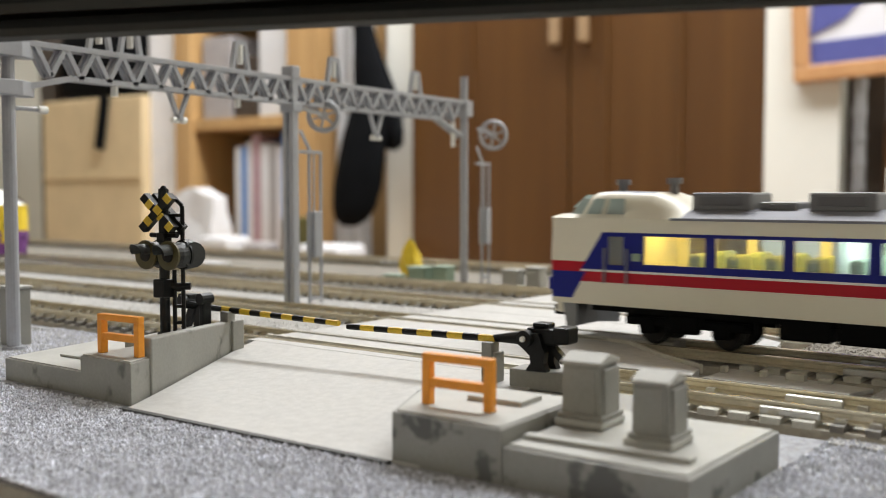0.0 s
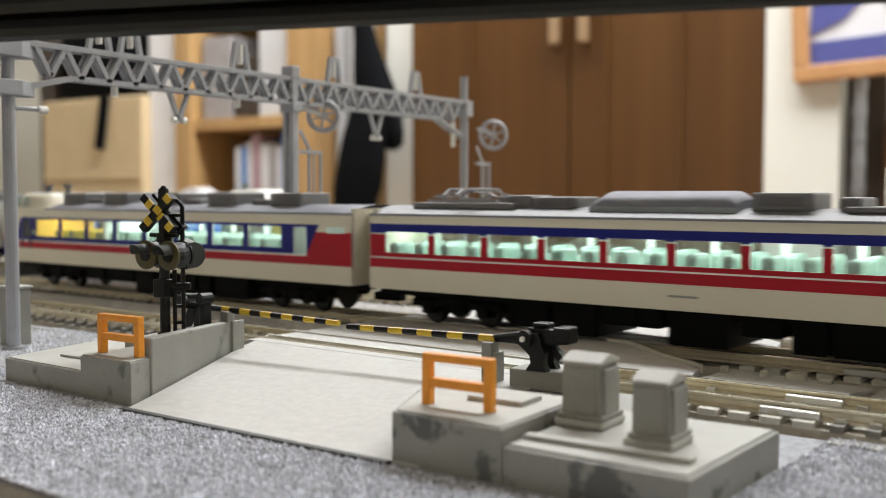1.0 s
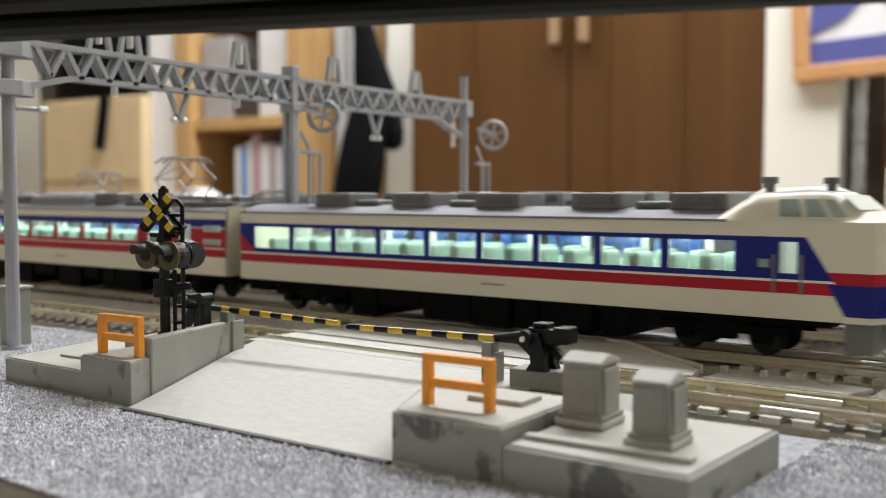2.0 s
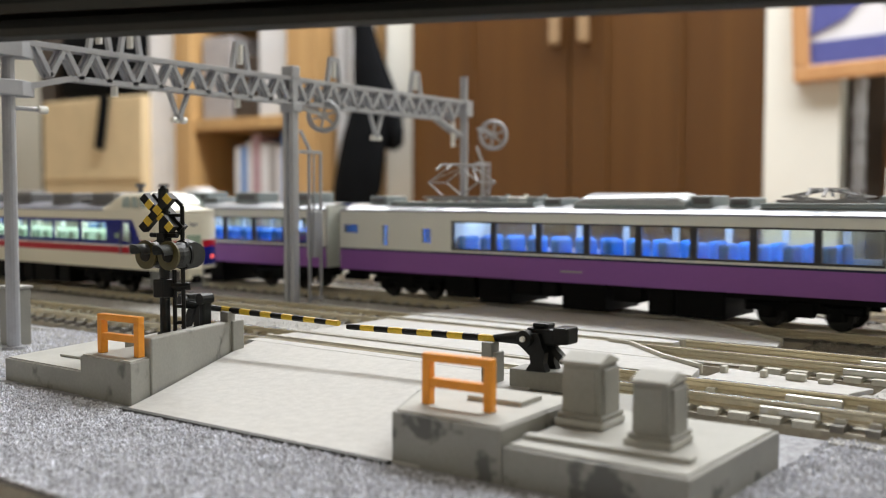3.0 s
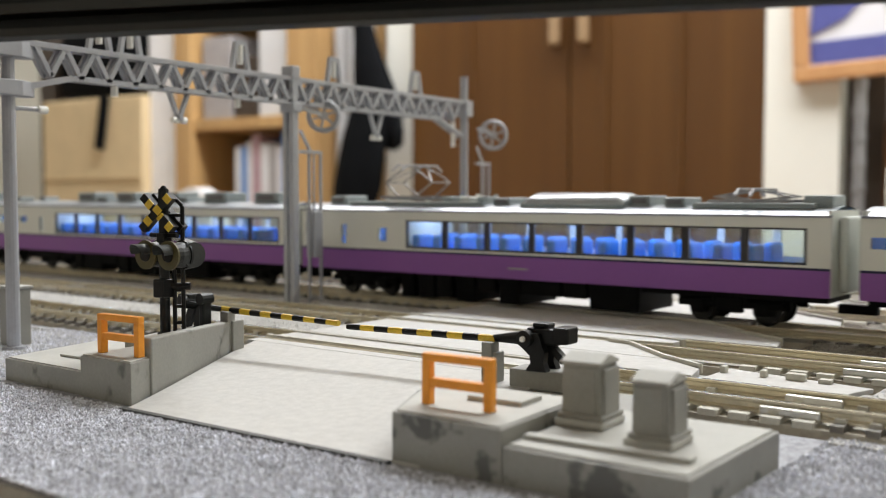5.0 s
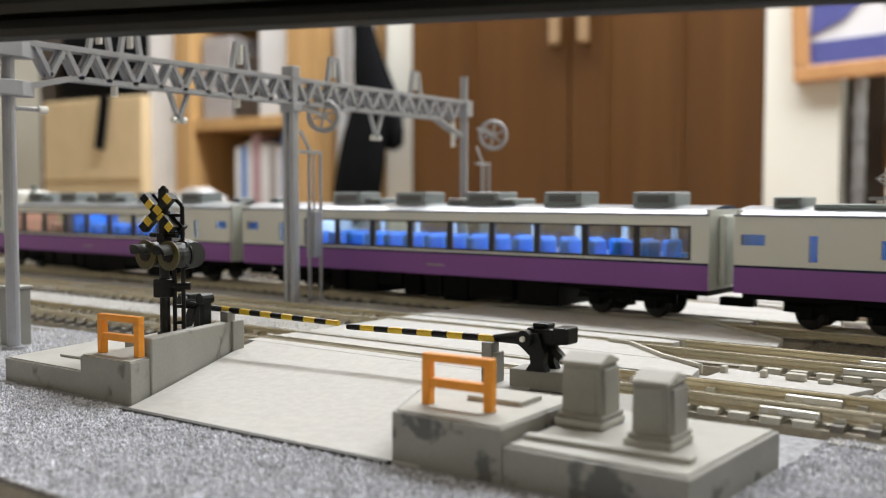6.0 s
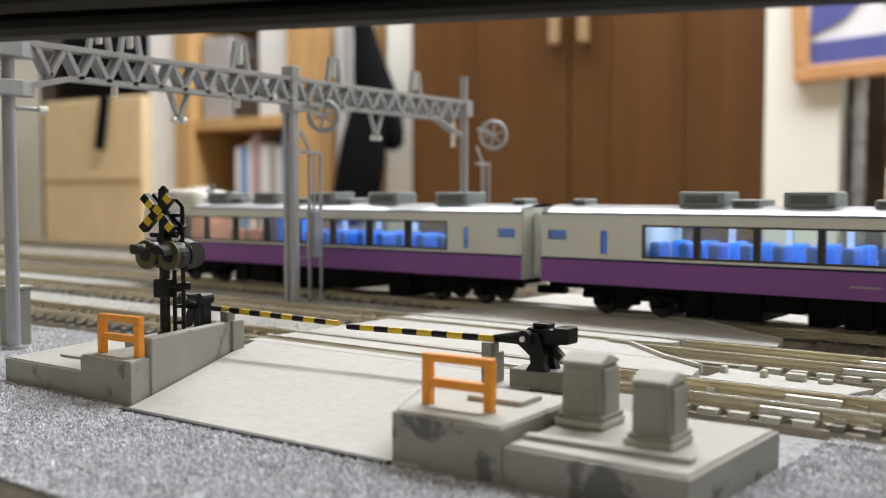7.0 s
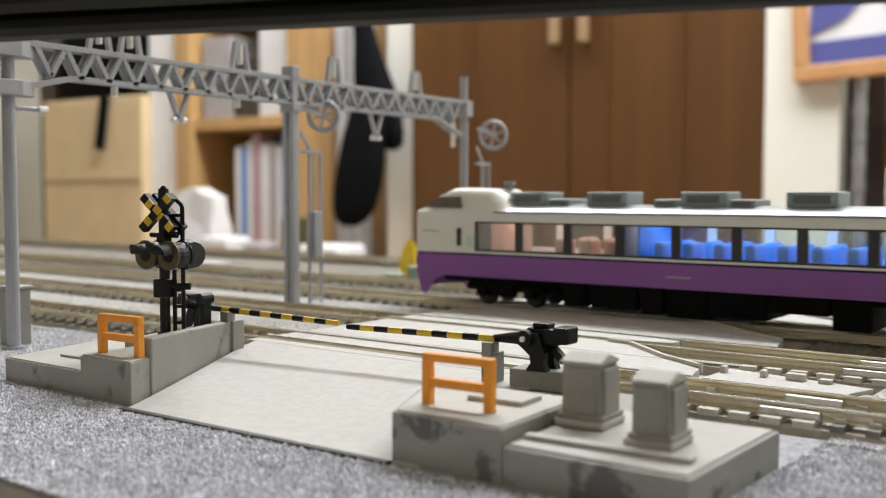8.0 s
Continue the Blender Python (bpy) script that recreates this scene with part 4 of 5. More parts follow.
    bmesh.ops.solidify(bm, geom=bm.faces[:], thickness=0.008)
    part("cloth", bm, M_WHITE, t, smooth=True)
    t = thing("black_shoulder_bag", "black cloth bag hanging by its strap from a hook", "bag", pose(-1.51, 1.84, 0.0))
    bm = B()
    prof = [(-0.045, -0.005, 0.02), (-0.03, 0.0, 0.045), (0.0, 0.01, 0.062), (0.05, 0.02, 0.069), (0.10, 0.03, 0.068), (0.16, 0.04, 0.062), (0.22, 0.05, 0.05), (0.26, 0.055, 0.03)]
    rings = [[bm.verts.new((cx + w * math.cos(a), 0.4 * w * math.sin(a), z)) for a in [2 * math.pi * k / 16 for k in range(16)]] for z, cx, w in prof]
    for a, b in zip(rings, rings[1:]):
        for k in range(16):
            bm.faces.new((a[k], a[(k + 1) % 16], b[(k + 1) % 16], b[k]))
    bm.faces.new(rings[0][::-1]), bm.faces.new(rings[-1])
    part("body", bm, M_BLACKCLOTH, t, smooth=True)
    bm = B()
    prof = [(0.13, 0.100, 0.012), (0.145, 0.098, 0.032), (0.17, 0.085, 0.046), (0.21, 0.068, 0.058), (0.28, 0.045, 0.058), (0.34, 0.03, 0.044), (0.40, 0.018, 0.032), (0.50, 0.0, 0.022)]
    rings = [[bm.verts.new((cx + w * math.cos(a), 0.03 + 0.35 * w * math.sin(a), z)) for a in [2 * math.pi * k / 16 for k in range(16)]] for z, cx, w in prof]
    for a, b in zip(rings, rings[1:]):
        for k in range(16):
            bm.faces.new((a[k], a[(k + 1) % 16], b[(k + 1) % 16], b[k]))
    bm.faces.new(rings[0][::-1]), bm.faces.new(rings[-1])
    part("upper_pouch", bm, M_BLACKCLOTH, t, "loose black cloth pouch", smooth=True)
    part("strap", beam(B(), (-0.04, 0, 0.5), (-0.05, 0.02, 0.95), 0.03, 0.01), M_BLACKCLOTH, t)
    part("hook", beam(B(), (-0.05, 0.36, 0.95), (-0.05, 0.0, 0.95), 0.012), M_GREYW, t)


def table_clutter():
    t = thing("yellow_wrapper", "crumpled bright yellow paper wrapper at the table edge", "wrapper", pose(-0.2245, 0.3085, -0.0004))
    bm = B()
    bmesh.ops.create_icosphere(bm, subdivisions=3, radius=0.0062)
    for v in bm.verts:
        n = noise.noise(v.co * 260) * 0.0016
        v.co = Vector((v.co.x * 0.95, v.co.y * 0.7, (v.co.z + 0.0062) * 1.15 * (1 - 0.15 * v.co.x / 0.006))) + v.normal * n
        k = 1 - 0.72 * min(1, max(0, v.co.z) / 0.0145)
        v.co = Vector((v.co.x * k * 1.25 + 0.0006, v.co.y * k, max(v.co.z, 0)))
    part("paper", bm, M_YELLOWBAG, t)
    for x, y, w, d, h, m, lb in ((-0.2, 0.281, 0.0068, 0.006, 0.0068, M_GREENBOX, "pale green lineside equipment box behind the tracks"), (-0.192, 0.283, 0.0052, 0.006, 0.0072, M_GREENBOX, "pale green lineside equipment box behind the tracks"),
                                 (-0.213, 0.283, 0.007, 0.004, 0.0034, M_GREENBOX, "low pale green box behind the tracks"), (-0.1655, 0.284, 0.0058, 0.005, 0.007, M_CONCTOPLIT, "beige lineside hut box behind the tracks"),
                                 (-0.158, 0.286, 0.005, 0.005, 0.008, M_CONCTOPLIT, "beige lineside hut box behind the tracks"), (-0.32, 0.295, 0.02, 0.008, 0.003, M_WHITE, "flat white block beside the far track")):
        b = part("equipment_box", box(box(B(), -w / 2, w / 2, -d / 2, d / 2, 0, h * 0.9, 0.0004), -w / 2 - 0.0004, w / 2 + 0.0004, -d / 2 - 0.0004, d / 2 + 0.0004, h * 0.9, h, 0.0003), m)
        b.location = (x, y, -0.0004)
        tagged(b, lb, "equipment box")


# ---- dark beam close over the camera ----
def overhead_beam():
    t = thing("overhead_beam", "dark grey ribbed metal beam on two posts", "beam", pose(-0.0776, 0.0954, -0.0017, 0, -0.35, 21.5))
    prof = [(-0.006, 0.0522), (-0.0058, 0.0532), (-0.0035, 0.0534), (-0.0035, 0.0547), (-0.006, 0.055), (-0.006, 0.0562), (-0.0032, 0.0566), (-0.0032, 0.0606), (-0.0065, 0.061), (-0.0065, 0.0625), (-0.003, 0.063), (-0.003, 0.072), (0.004, 0.072), (0.004, 0.056), (-0.003, 0.0521)]
    bm = B()
    a = [bm.verts.new((-0.135, y, z)) for y, z in prof]
    b = [bm.verts.new((0.115, y, z)) for y, z in prof]
    bm.faces.new(a), bm.faces.new(b[::-1])
    for i in range(len(prof)):
        bm.faces.new((a[i], b[i], b[(i + 1) % len(prof)], a[(i + 1) % len(prof)])).material_index = 1 if i in (0, 4, 8) else 0
    part("beam", bm, [M_BEAM, M_BEAMLIP], t)
    for x in (-0.125, 0.100):
        part("post", box(B(), x - 0.003, x + 0.003, -0.0028, 0.003, 0.0014, 0.056, 0.0004), M_BEAM, t)


# ---- table, ground and grains ----
def grains(name, label, x0, x1, y0, y1, step, size, material, skip=None, seed=2, z=0.0003):
    """Loose grit glued to the sheet: many small uneven stones in one mesh."""
    rg = np.random.RandomState(seed)
    n = int((x1 - x0) * (y1 - y0) / step ** 2)
    c = np.stack([rg.uniform(x0, x1, n), rg.uniform(y0, y1, n), np.full(n, z)], 1)
    if skip is not None:
        c = c[~skip(c[:, 0], c[:, 1])]
        n = len(c)
    base = np.array([(1, 0, 0), (0, 1, 0), (-1, 0, 0), (0, -1, 0), (0, 0, 1), (0, 0, -1)], float)
    s = rg.uniform(0.5, 1.0, (n, 1, 1)) * size
    v = base[None] * s * rg.uniform(0.6, 1.3, (n, 6, 1))
    a = rg.uniform(0, 6.28, n)
    ca, sa = np.cos(a)[:, None], np.sin(a)[:, None]
    v = np.stack([v[..., 0] * ca - v[..., 1] * sa, v[..., 0] * sa + v[..., 1] * ca, v[..., 2]], 2) + c[:, None]
    f = np.array([(0, 1, 4), (1, 2, 4), (2, 3, 4), (3, 0, 4), (1, 0, 5), (2, 1, 5), (3, 2, 5), (0, 3, 5)])
    faces = (f[None] + 6 * np.arange(n)[:, None, None]).reshape(-1, 3)
    me = bpy.data.meshes.new(name)
    me.from_pydata(v.reshape(-1, 3).tolist(), [], faces.tolist())
    me.materials.append(material)
    return tagged(laid(new(name, me)), label, "grit", kind="stuff")


def ballast_sheet():
    g = part("ballast_sheet", box(B(), -0.6, 0.3, 0.0612, 0.1332, -0.0003, 0.0002), M_SHEET)
    tagged(laid(g), "grey glittering grit-covered sheet before the tracks", "ground", kind="structure")
    road = lambda x, y: (y > 0.0908) & (x < -0.0275) & (x > -0.150) & (y < 0.14)
    grains("grit", "loose grey and white model ballast grit", -0.2, 0.03, 0.0612, 0.1334, 0.00042, 0.00030, M_GRAIN, road, 2)
    grains("pale_grit", "pale fine grit between the tracks", -0.33, -0.14, 0.098, 0.1312, 0.0006, 0.0003, M_GRAINPALE, road, 5)
    b = part("track_shoulder", box(B(), -0.0272, 0.3, 0.1312, 0.1346, -0.0003, 0.0005), M_LIGHTGROUND)
    tagged(laid(b), "pale ballast shoulder beside the near track", "ground", kind="structure")
    grains("pale_grit", "pale fine grit along the near track", -0.0272, 0.03, 0.131, 0.1346, 0.0005, 0.0003, M_GRAIN, None, 31, 0.0005)
    for k, y in enumerate((0.1605, 0.1975, 0.2345)):
        for x0, x1 in ((-1.5, -0.1362), (-0.0290 if k == 0 else -0.0520, 0.9)):
            far = k > 1 or (k == 1 and x0 > -0.1)
            b = part("track_fill", box(B(), x0, x1, y - 0.0090, y + 0.0090, -0.0003, 0.0018), M_FARGROUND if far else M_LIGHTGROUND)
            tagged(laid(b), "pale speckled ballast fill between two tracks", "ground", kind="structure")
        grains("pale_grit", "pale fine grit between the tracks", -0.40, -0.137, y - 0.0088, y + 0.0088, 0.0007, 0.00026, M_GRAINPALE if k < 2 else M_GRAINDARK, None, 7 + k, 0.0018)
        grains("pale_grit" if k == 0 else "brown_grit", "fine grit between the tracks", -0.0288 if k == 0 else -0.0518, 0.02, y - 0.0088, y + 0.0088, 0.0007, 0.00026, M_GRAINPALE if k == 0 else M_GRAINDARK, None, 17 + k, 0.0018)


def tracks():
    slp = mesh_of("sleeper", box(B(), -0.0009, 0.0009, -0.0079, 0.0079, 0.0012, 0.0024, 0.0001), M_SLEEPER)
    pale_slp = mesh_of("sleeper", box(B(), -0.0014, 0.0014, -0.0079, 0.0079, 0.0012, 0.0024, 0.0002), M_CHAIR)
    bm = B()
    for s in (-1, 1):
        for o in (-1, 1):
            box(bm, -0.0007, 0.0007, s * 0.00485 + o * 0.0010 - 0.0005, s * 0.00485 + o * 0.0010 + 0.0005, 0.0024, 0.0030)
    chair = mesh_of("rail_chairs", bm, M_CHAIR)
    for k, y in enumerate(TRACKS + (0.335,)):
        t = thing("railway_track", "nickel rails on dark sleepers and moulded grey-brown roadbed", "track", LAY @ pose(0, 0, -0.0005), group="parallel tracks")
        bm = B()
        pts = [(-0.0092, -0.0004), (0.0092, -0.0004), (0.0078, 0.0016), (-0.0078, 0.0016)]
        a = [bm.verts.new((-1.6, y + p, z)) for p, z in pts]
        b = [bm.verts.new((1.0, y + p, z)) for p, z in pts]
        bm.faces.new(a), bm.faces.new(b[::-1])
        for i in range(4):
            bm.faces.new((a[i], b[i], b[(i + 1) % 4], a[(i + 1) % 4]))
        part("roadbed", bm, M_BALLAST, t)
        for s in (-1, 1):
            c = y + s * 0.00485
            prof = [(-0.0009, 0.0022), (0.0009, 0.0022), (0.0009, 0.0026), (0.0003, 0.0028), (0.0003, 0.0034), (0.00048, 0.0036), (0.00048, 0.00395), (0.0004, RAIL_Z), (-0.0004, RAIL_Z), (-0.00048, 0.00395), (-0.00048, 0.0036), (-0.0003, 0.0034), (-0.0003, 0.0028), (-0.0009, 0.0026)]
            bm = B()
            a = [bm.verts.new((-1.6, c + p, z)) for p, z in prof]
            b = [bm.verts.new((1.0, c + p, z)) for p, z in prof]
            bm.faces.new(a), bm.faces.new(b[::-1])
            for i in range(len(prof)):
                bm.faces.new((a[i], b[i], b[(i + 1) % len(prof)], a[(i + 1) % len(prof)])).material_index = 1 if i == 7 else 0
            part("rail", bm, [M_RAIL, M_RAILTOP], t)
            for x in (-0.0336, -0.27):
                part("rail_joiner", box(B(), x - 0.0040, x + 0.0040, c - 0.0014, c - 0.0005, 0.0022, 0.0034, 0.0003), M_JOINER, t, "bright silver rail joiner")
        for i in range(132):
            x = -0.5 + i * 0.0043
            if -0.134 < x < -0.055:
                continue
            o = new("sleeper", pale_slp if -0.056 < x < -0.028 and k < 2 else slp)
            o.parent, o.location = t, (x, y, 0)
            if x > -0.3 and not (-0.056 < x < -0.028 and (k or i % 3)):
                o = new("rail_chair", chair)
                o.parent, o.location = t, (x, y, 0)
        bm = B()
        for x0, x1 in ((-1.6, -0.502), (0.066, 1.0)):
            x = x0
            while x < x1:
                box(bm, x - 0.0009, x + 0.0009, y - 0.0079, y + 0.0079, 0.0012, 0.0024)
                x += 0.0043
        tagged(part("far_sleepers", bm, M_SLEEPER, t), kind="stuff")


# ---- level crossing ----
def level_crossing():
    t = thing("level_crossing", "pale grey level crossing ramp and deck plates", "level crossing")
    bm = B()
    lo, hi = 0.0005, 0.0036
    n = 14
    rows = []
    for j in range(n + 1):
        f = j / n
        y0, y1 = 0.0936 + (0.1364 - 0.0936) * f, 0.0916 + (0.1322 - 0.0916) * f
        z = lo + (hi - lo) * (f * f * (3 - 2 * f) * 0.35 + 0.65 * f)
        rows.append([bm.verts.new((-0.1180 - 0.0172 * f, y0, z)), bm.verts.new((-0.0655 - 0.006 * f, y1, z))])
    for a, b in zip(rows, rows[1:]):
        bm.faces.new((a[0], a[1], b[1], b[0]))
    low = [bm.verts.new((v.co.x, v.co.y, -0.0004)) for v in (rows[0][0], rows[0][1])]
    bm.faces.new((low[0], low[1], rows[0][1], rows[0][0]))
    part("ramp", bm, M_ROAD, t)
    # dark strip standing in for the shaded gap below the ramp's front
    part("front_edge", beam(B(), (-0.1184, 0.0928, 0.0003), (-0.0692, 0.0908, 0.0003), 0.0010, 0.0007), M_DARKGAP, t)
    deck = part("deck", box(B(), -0.1352, -0.0760, 0.1340, 0.2600, 0.0004, 0.0013), M_DARKGAP, t, "dark joint bed under the deck plates")
    deck.matrix_basis = LAY.copy()
    x0, zt = -0.1352, 0.0035

    def plate(pts, z=zt):
        part("deck_plate", prism(B(), pts, 0.0013, z, 0.00012), M_ROAD, deck)

    def guard(pts, z=zt):
        """A raised guard rail with a flared, rounded end."""
        bm = B()
        for p, q in zip(pts, pts[1:]):
            beam(bm, (p[0], p[1], z - 0.0004), (q[0], q[1], z - 0.0004), 0.0007, 0.0014)
        tube(bm, (pts[-1][0], pts[-1][1], z - 0.0012), (pts[-1][0], pts[-1][1], z + 0.0003), 0.00036, n=10)
        part("guard_rail", bm, M_CHAIR, deck, "beige plastic guard rail with flared end")
    plate([(x0, 0.1330), (-0.070, 0.1330), (-0.066, 0.1345), (-0.066, 0.1362), (x0, 0.1362)])
    for k, y in enumerate(TRACKS):
        plate([(x0, y - 0.0033), (-0.0755, y - 0.0033), (-0.0695, y - 0.0020), (-0.0695, y + 0.0020), (-0.0755, y + 0.0033), (x0, y + 0.0033)])
        for sg in (-1, 1):
            guard([(x0 - 0.001, y + sg * 0.0036), (-0.0745, y + sg * 0.0036), (-0.0690, y + sg * 0.0026)])
        nxt = TRACKS[k + 1] if k < 3 else y + 0.030
        a, b = y + 0.0059, nxt - 0.0059
        m = a + (b - a) * 0.5
        plate([(x0, a), (-0.0527, a + 0.0003), (-0.0542, a + 0.0066), (-0.0620, m - 0.0003), (x0, m - 0.0003)])
        plate([(x0, m), (-0.0624, m), (-0.0749, b - 0.0016), (-0.0790, b), (x0, b)])
        guard([(-0.0800, b - 0.0004), (-0.0749, b - 0.0014), (-0.0640, m + 0.0012), (-0.0545, a + 0.0076)], zt + 0.0003)
    # pale apron that joins the deck to the plain track
    for k, y in enumerate(TRACKS[:1]):
        plate([(-0.0524, y + 0.0064), (-0.0300, y + 0.0064), (-0.0305, y + 0.0100), (-0.0518, y + 0.0135)], 0.0029)
        plate([(-0.0540, y + 0.0134), (-0.0330, y + 0.0100), (-0.0300, y + 0.0200), (-0.0540, y + 0.0240)], 0.0020)
        for x, w, h in ((-0.0532, 0.0010, 0.0009), (-0.0466, 0.0010, 0.0009), (-0.0415, 0.0030, 0.0009), (-0.0370, 0.0020, 0.0005)):
            part("rail_clip", box(B(), x - w / 2, x + w / 2, y + 0.0192, y + 0.0207, 0.0019, 0.0022 + h, 0.0002), M_CHAIR, deck)
    bm = B()
    y = 0.253 + 0.0243
    v = [bm.verts.new(p) for p in ((x0, y, zt), (-0.054, y, zt), (-0.054, y + 0.03, 0.0), (x0, y + 0.03, 0.0))]
    bm.faces.new(v)
    bmesh.ops.solidify(bm, geom=bm.faces[:], thickness=0.0004)
    part("far_ramp", bm, M_ROAD, t).matrix_basis = LAY.copy()


def fence(x, y, z):
    t = thing("guard_fence", "small bright orange plastic guard fence on the pedestal", "fence", pose(x, y, z), "orange guard fences")
    w, h, d = 0.0096, 0.0061, 0.0011
    for a in (0.0, w - d):
        part("post", box(B(), a, a + d, -0.0006, 0.0006, 0, h - 0.00095, 0.00012), M_ORANGE, t)
    part("top_rail", box(B(), 0, w, -0.0006, 0.0006, h - 0.0010, h, 0.00015), M_ORANGE, t)
    part("mid_rail", box(B(), d, w - d, -0.0005, 0.0005, 0.0021, 0.0032, 0.00012), M_ORANGE, t)


def left_pedestal():
    t = thing("crossing_pedestal", "grey weathered pedestal carrying the warning signal", "pedestal")
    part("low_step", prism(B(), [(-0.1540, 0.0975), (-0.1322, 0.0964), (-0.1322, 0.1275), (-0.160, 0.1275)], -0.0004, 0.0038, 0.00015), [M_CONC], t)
    # thin paler slabs paint the lamp's light onto step and block tops
    part("step_cap", prism(B(), [(-0.1536, 0.0979), (-0.1324, 0.0968), (-0.1324, 0.1270), (-0.159, 0.1270)], 0.0038, 0.0040, 0.00005), M_CONCTOPLIT, t)
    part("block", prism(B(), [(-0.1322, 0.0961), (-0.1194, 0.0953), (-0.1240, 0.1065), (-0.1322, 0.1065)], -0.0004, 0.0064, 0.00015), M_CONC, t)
    part("block_cap", prism(B(), [(-0.1319, 0.0964), (-0.1199, 0.0957), (-0.1243, 0.1062), (-0.1319, 0.1062)], 0.0064, 0.0066, 0.00005), M_CONCTOPLIT, t)
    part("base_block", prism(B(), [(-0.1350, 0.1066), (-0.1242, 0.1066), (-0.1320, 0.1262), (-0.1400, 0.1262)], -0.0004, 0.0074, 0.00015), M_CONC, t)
    part("hatch", box(B(), -0.147, -0.1375, 0.103, 0.110, 0.0040, 0.0044, 0.0001), M_CONCTOPLIT, t)
    part("hatch", box(B(), -0.1395, -0.1335, 0.108, 0.1115, 0.0040, 0.0046, 0.0001), M_CONCTOPLIT, t)
    # parapet along the ramp
    bm = B()
    a, b = Vector((-0.1212, 0.1006, 0)), Vector((-0.1325, 0.1280, 0))
    n = Vector((-(b - a).y, (b - a).x, 0)).normalized() * 0.0019
    v = [bm.verts.new(p) for p in (a, b, b + n, a + n)]
    u = [bm.verts.new(p + Vector((0, 0, z))) for p, z in ((a, 0.0094), (b, 0.0083), (b + n, 0.0083), (a + n, 0.0094))]
    fs = [bm.faces.new(v[::-1]), bm.faces.new(u)] + [bm.faces.new((v[i], v[(i + 1) % 4], u[(i + 1) % 4], u[i])) for i in range(4)]
    bmesh.ops.bevel(bm, geom=list({e for f in fs for e in f.edges}), offset=0.0003, segments=2, affect="EDGES", profile=0.5)
    part("parapet", bm, M_CONC, t)
    c = Vector((-0.1332, 0.1275))
    part("end_post", prism(B(), [(c.x - 0.0012, c.y - 0.0006), (c.x + 0.0012, c.y - 0.0010), (c.x + 0.0009, c.y + 0.0012), (c.x - 0.0015, c.y + 0.0014)], -0.0004, 0.0101, 0.00025), M_CONC, t)
    part("end_stub", prism(B(), [(c.x + 0.0008, c.y - 0.0002), (c.x + 0.0015, c.y), (c.x + 0.0012, c.y + 0.003), (c.x + 0.0006, c.y + 0.003)], -0.0004, 0.0084, 0.0002), M_CONC, t)
    part("cable_plug", tube(B(), (-0.1262, 0.1050, 0.0073), (-0.1235, 0.1036, 0.0073), 0.0007), M_BLACK, t)


def right_pedestal():
    t = thing("crossing_pedestal", "grey weathered stepped pedestal carrying two equipment cabinets", "pedestal")
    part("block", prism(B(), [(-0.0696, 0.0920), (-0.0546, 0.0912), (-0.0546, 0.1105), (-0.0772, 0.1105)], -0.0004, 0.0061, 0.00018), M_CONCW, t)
    # tops brightened by colour, as if lit from above
    part("block_cap", prism(B(), [(-0.0692, 0.0925), (-0.0550, 0.0917), (-0.0550, 0.1100), (-0.0764, 0.1100)], 0.0061, 0.0063, 0.00006), M_CONCTOPLIT, t)
    part("hatch", box(B(), -0.0655, -0.0580, 0.1015, 0.1065, 0.0063, 0.0069, 0.0001), M_CONCTOPLIT, t)
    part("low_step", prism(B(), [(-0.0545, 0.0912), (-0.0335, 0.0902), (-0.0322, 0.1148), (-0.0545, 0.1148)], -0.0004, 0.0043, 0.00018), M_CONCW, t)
    part("step_cap", prism(B(), [(-0.0541, 0.0919), (-0.0340, 0.0910), (-0.0328, 0.1143), (-0.0541, 0.1143)], 0.0043, 0.00455, 0.00006), M_CONCTOPLIT, t)
    part("duct_cover", box(B(), -0.0538, -0.0350, 0.0945, 0.0960, 0.00455, 0.0051, 0.0001), M_CONCTOPLIT, t)
    part("plinth", box(B(), -0.0543, -0.0481, 0.1023, 0.1086, 0.00455, 0.0055, 0.0003), M_CONCTOPLIT, t)
    part("plinth", box(B(), -0.0436, -0.0381, 0.0975, 0.1038, 0.00455, 0.0055, 0.0003), M_CONCTOPLIT, t)
    part("rear_block", prism(B(), [(-0.0765, 0.1108), (-0.0530, 0.1108), (-0.0530, 0.1312), (-0.0740, 0.1312)], -0.0004, 0.0030, 0.0002), M_CONC, t)
    part("parapet", prism(B(), [(-0.0742, 0.1262), (-0.0600, 0.1262), (-0.0600, 0.1310), (-0.0742, 0.1310)], 0.0030, 0.0058, 0.0002), M_CONC, t)
    part("end_post", prism(B(), [(-0.0790, 0.1262), (-0.0772, 0.1262), (-0.0772, 0.1285), (-0.0790, 0.1285)], -0.0004, 0.0092, 0.0002), M_CONC, t)
    part("end_post", prism(B(), [(-0.0771, 0.1262), (-0.0765, 0.1262), (-0.0765, 0.1288), (-0.0771, 0.1288)], -0.0004, 0.0078, 0.0002), M_CONC, t)


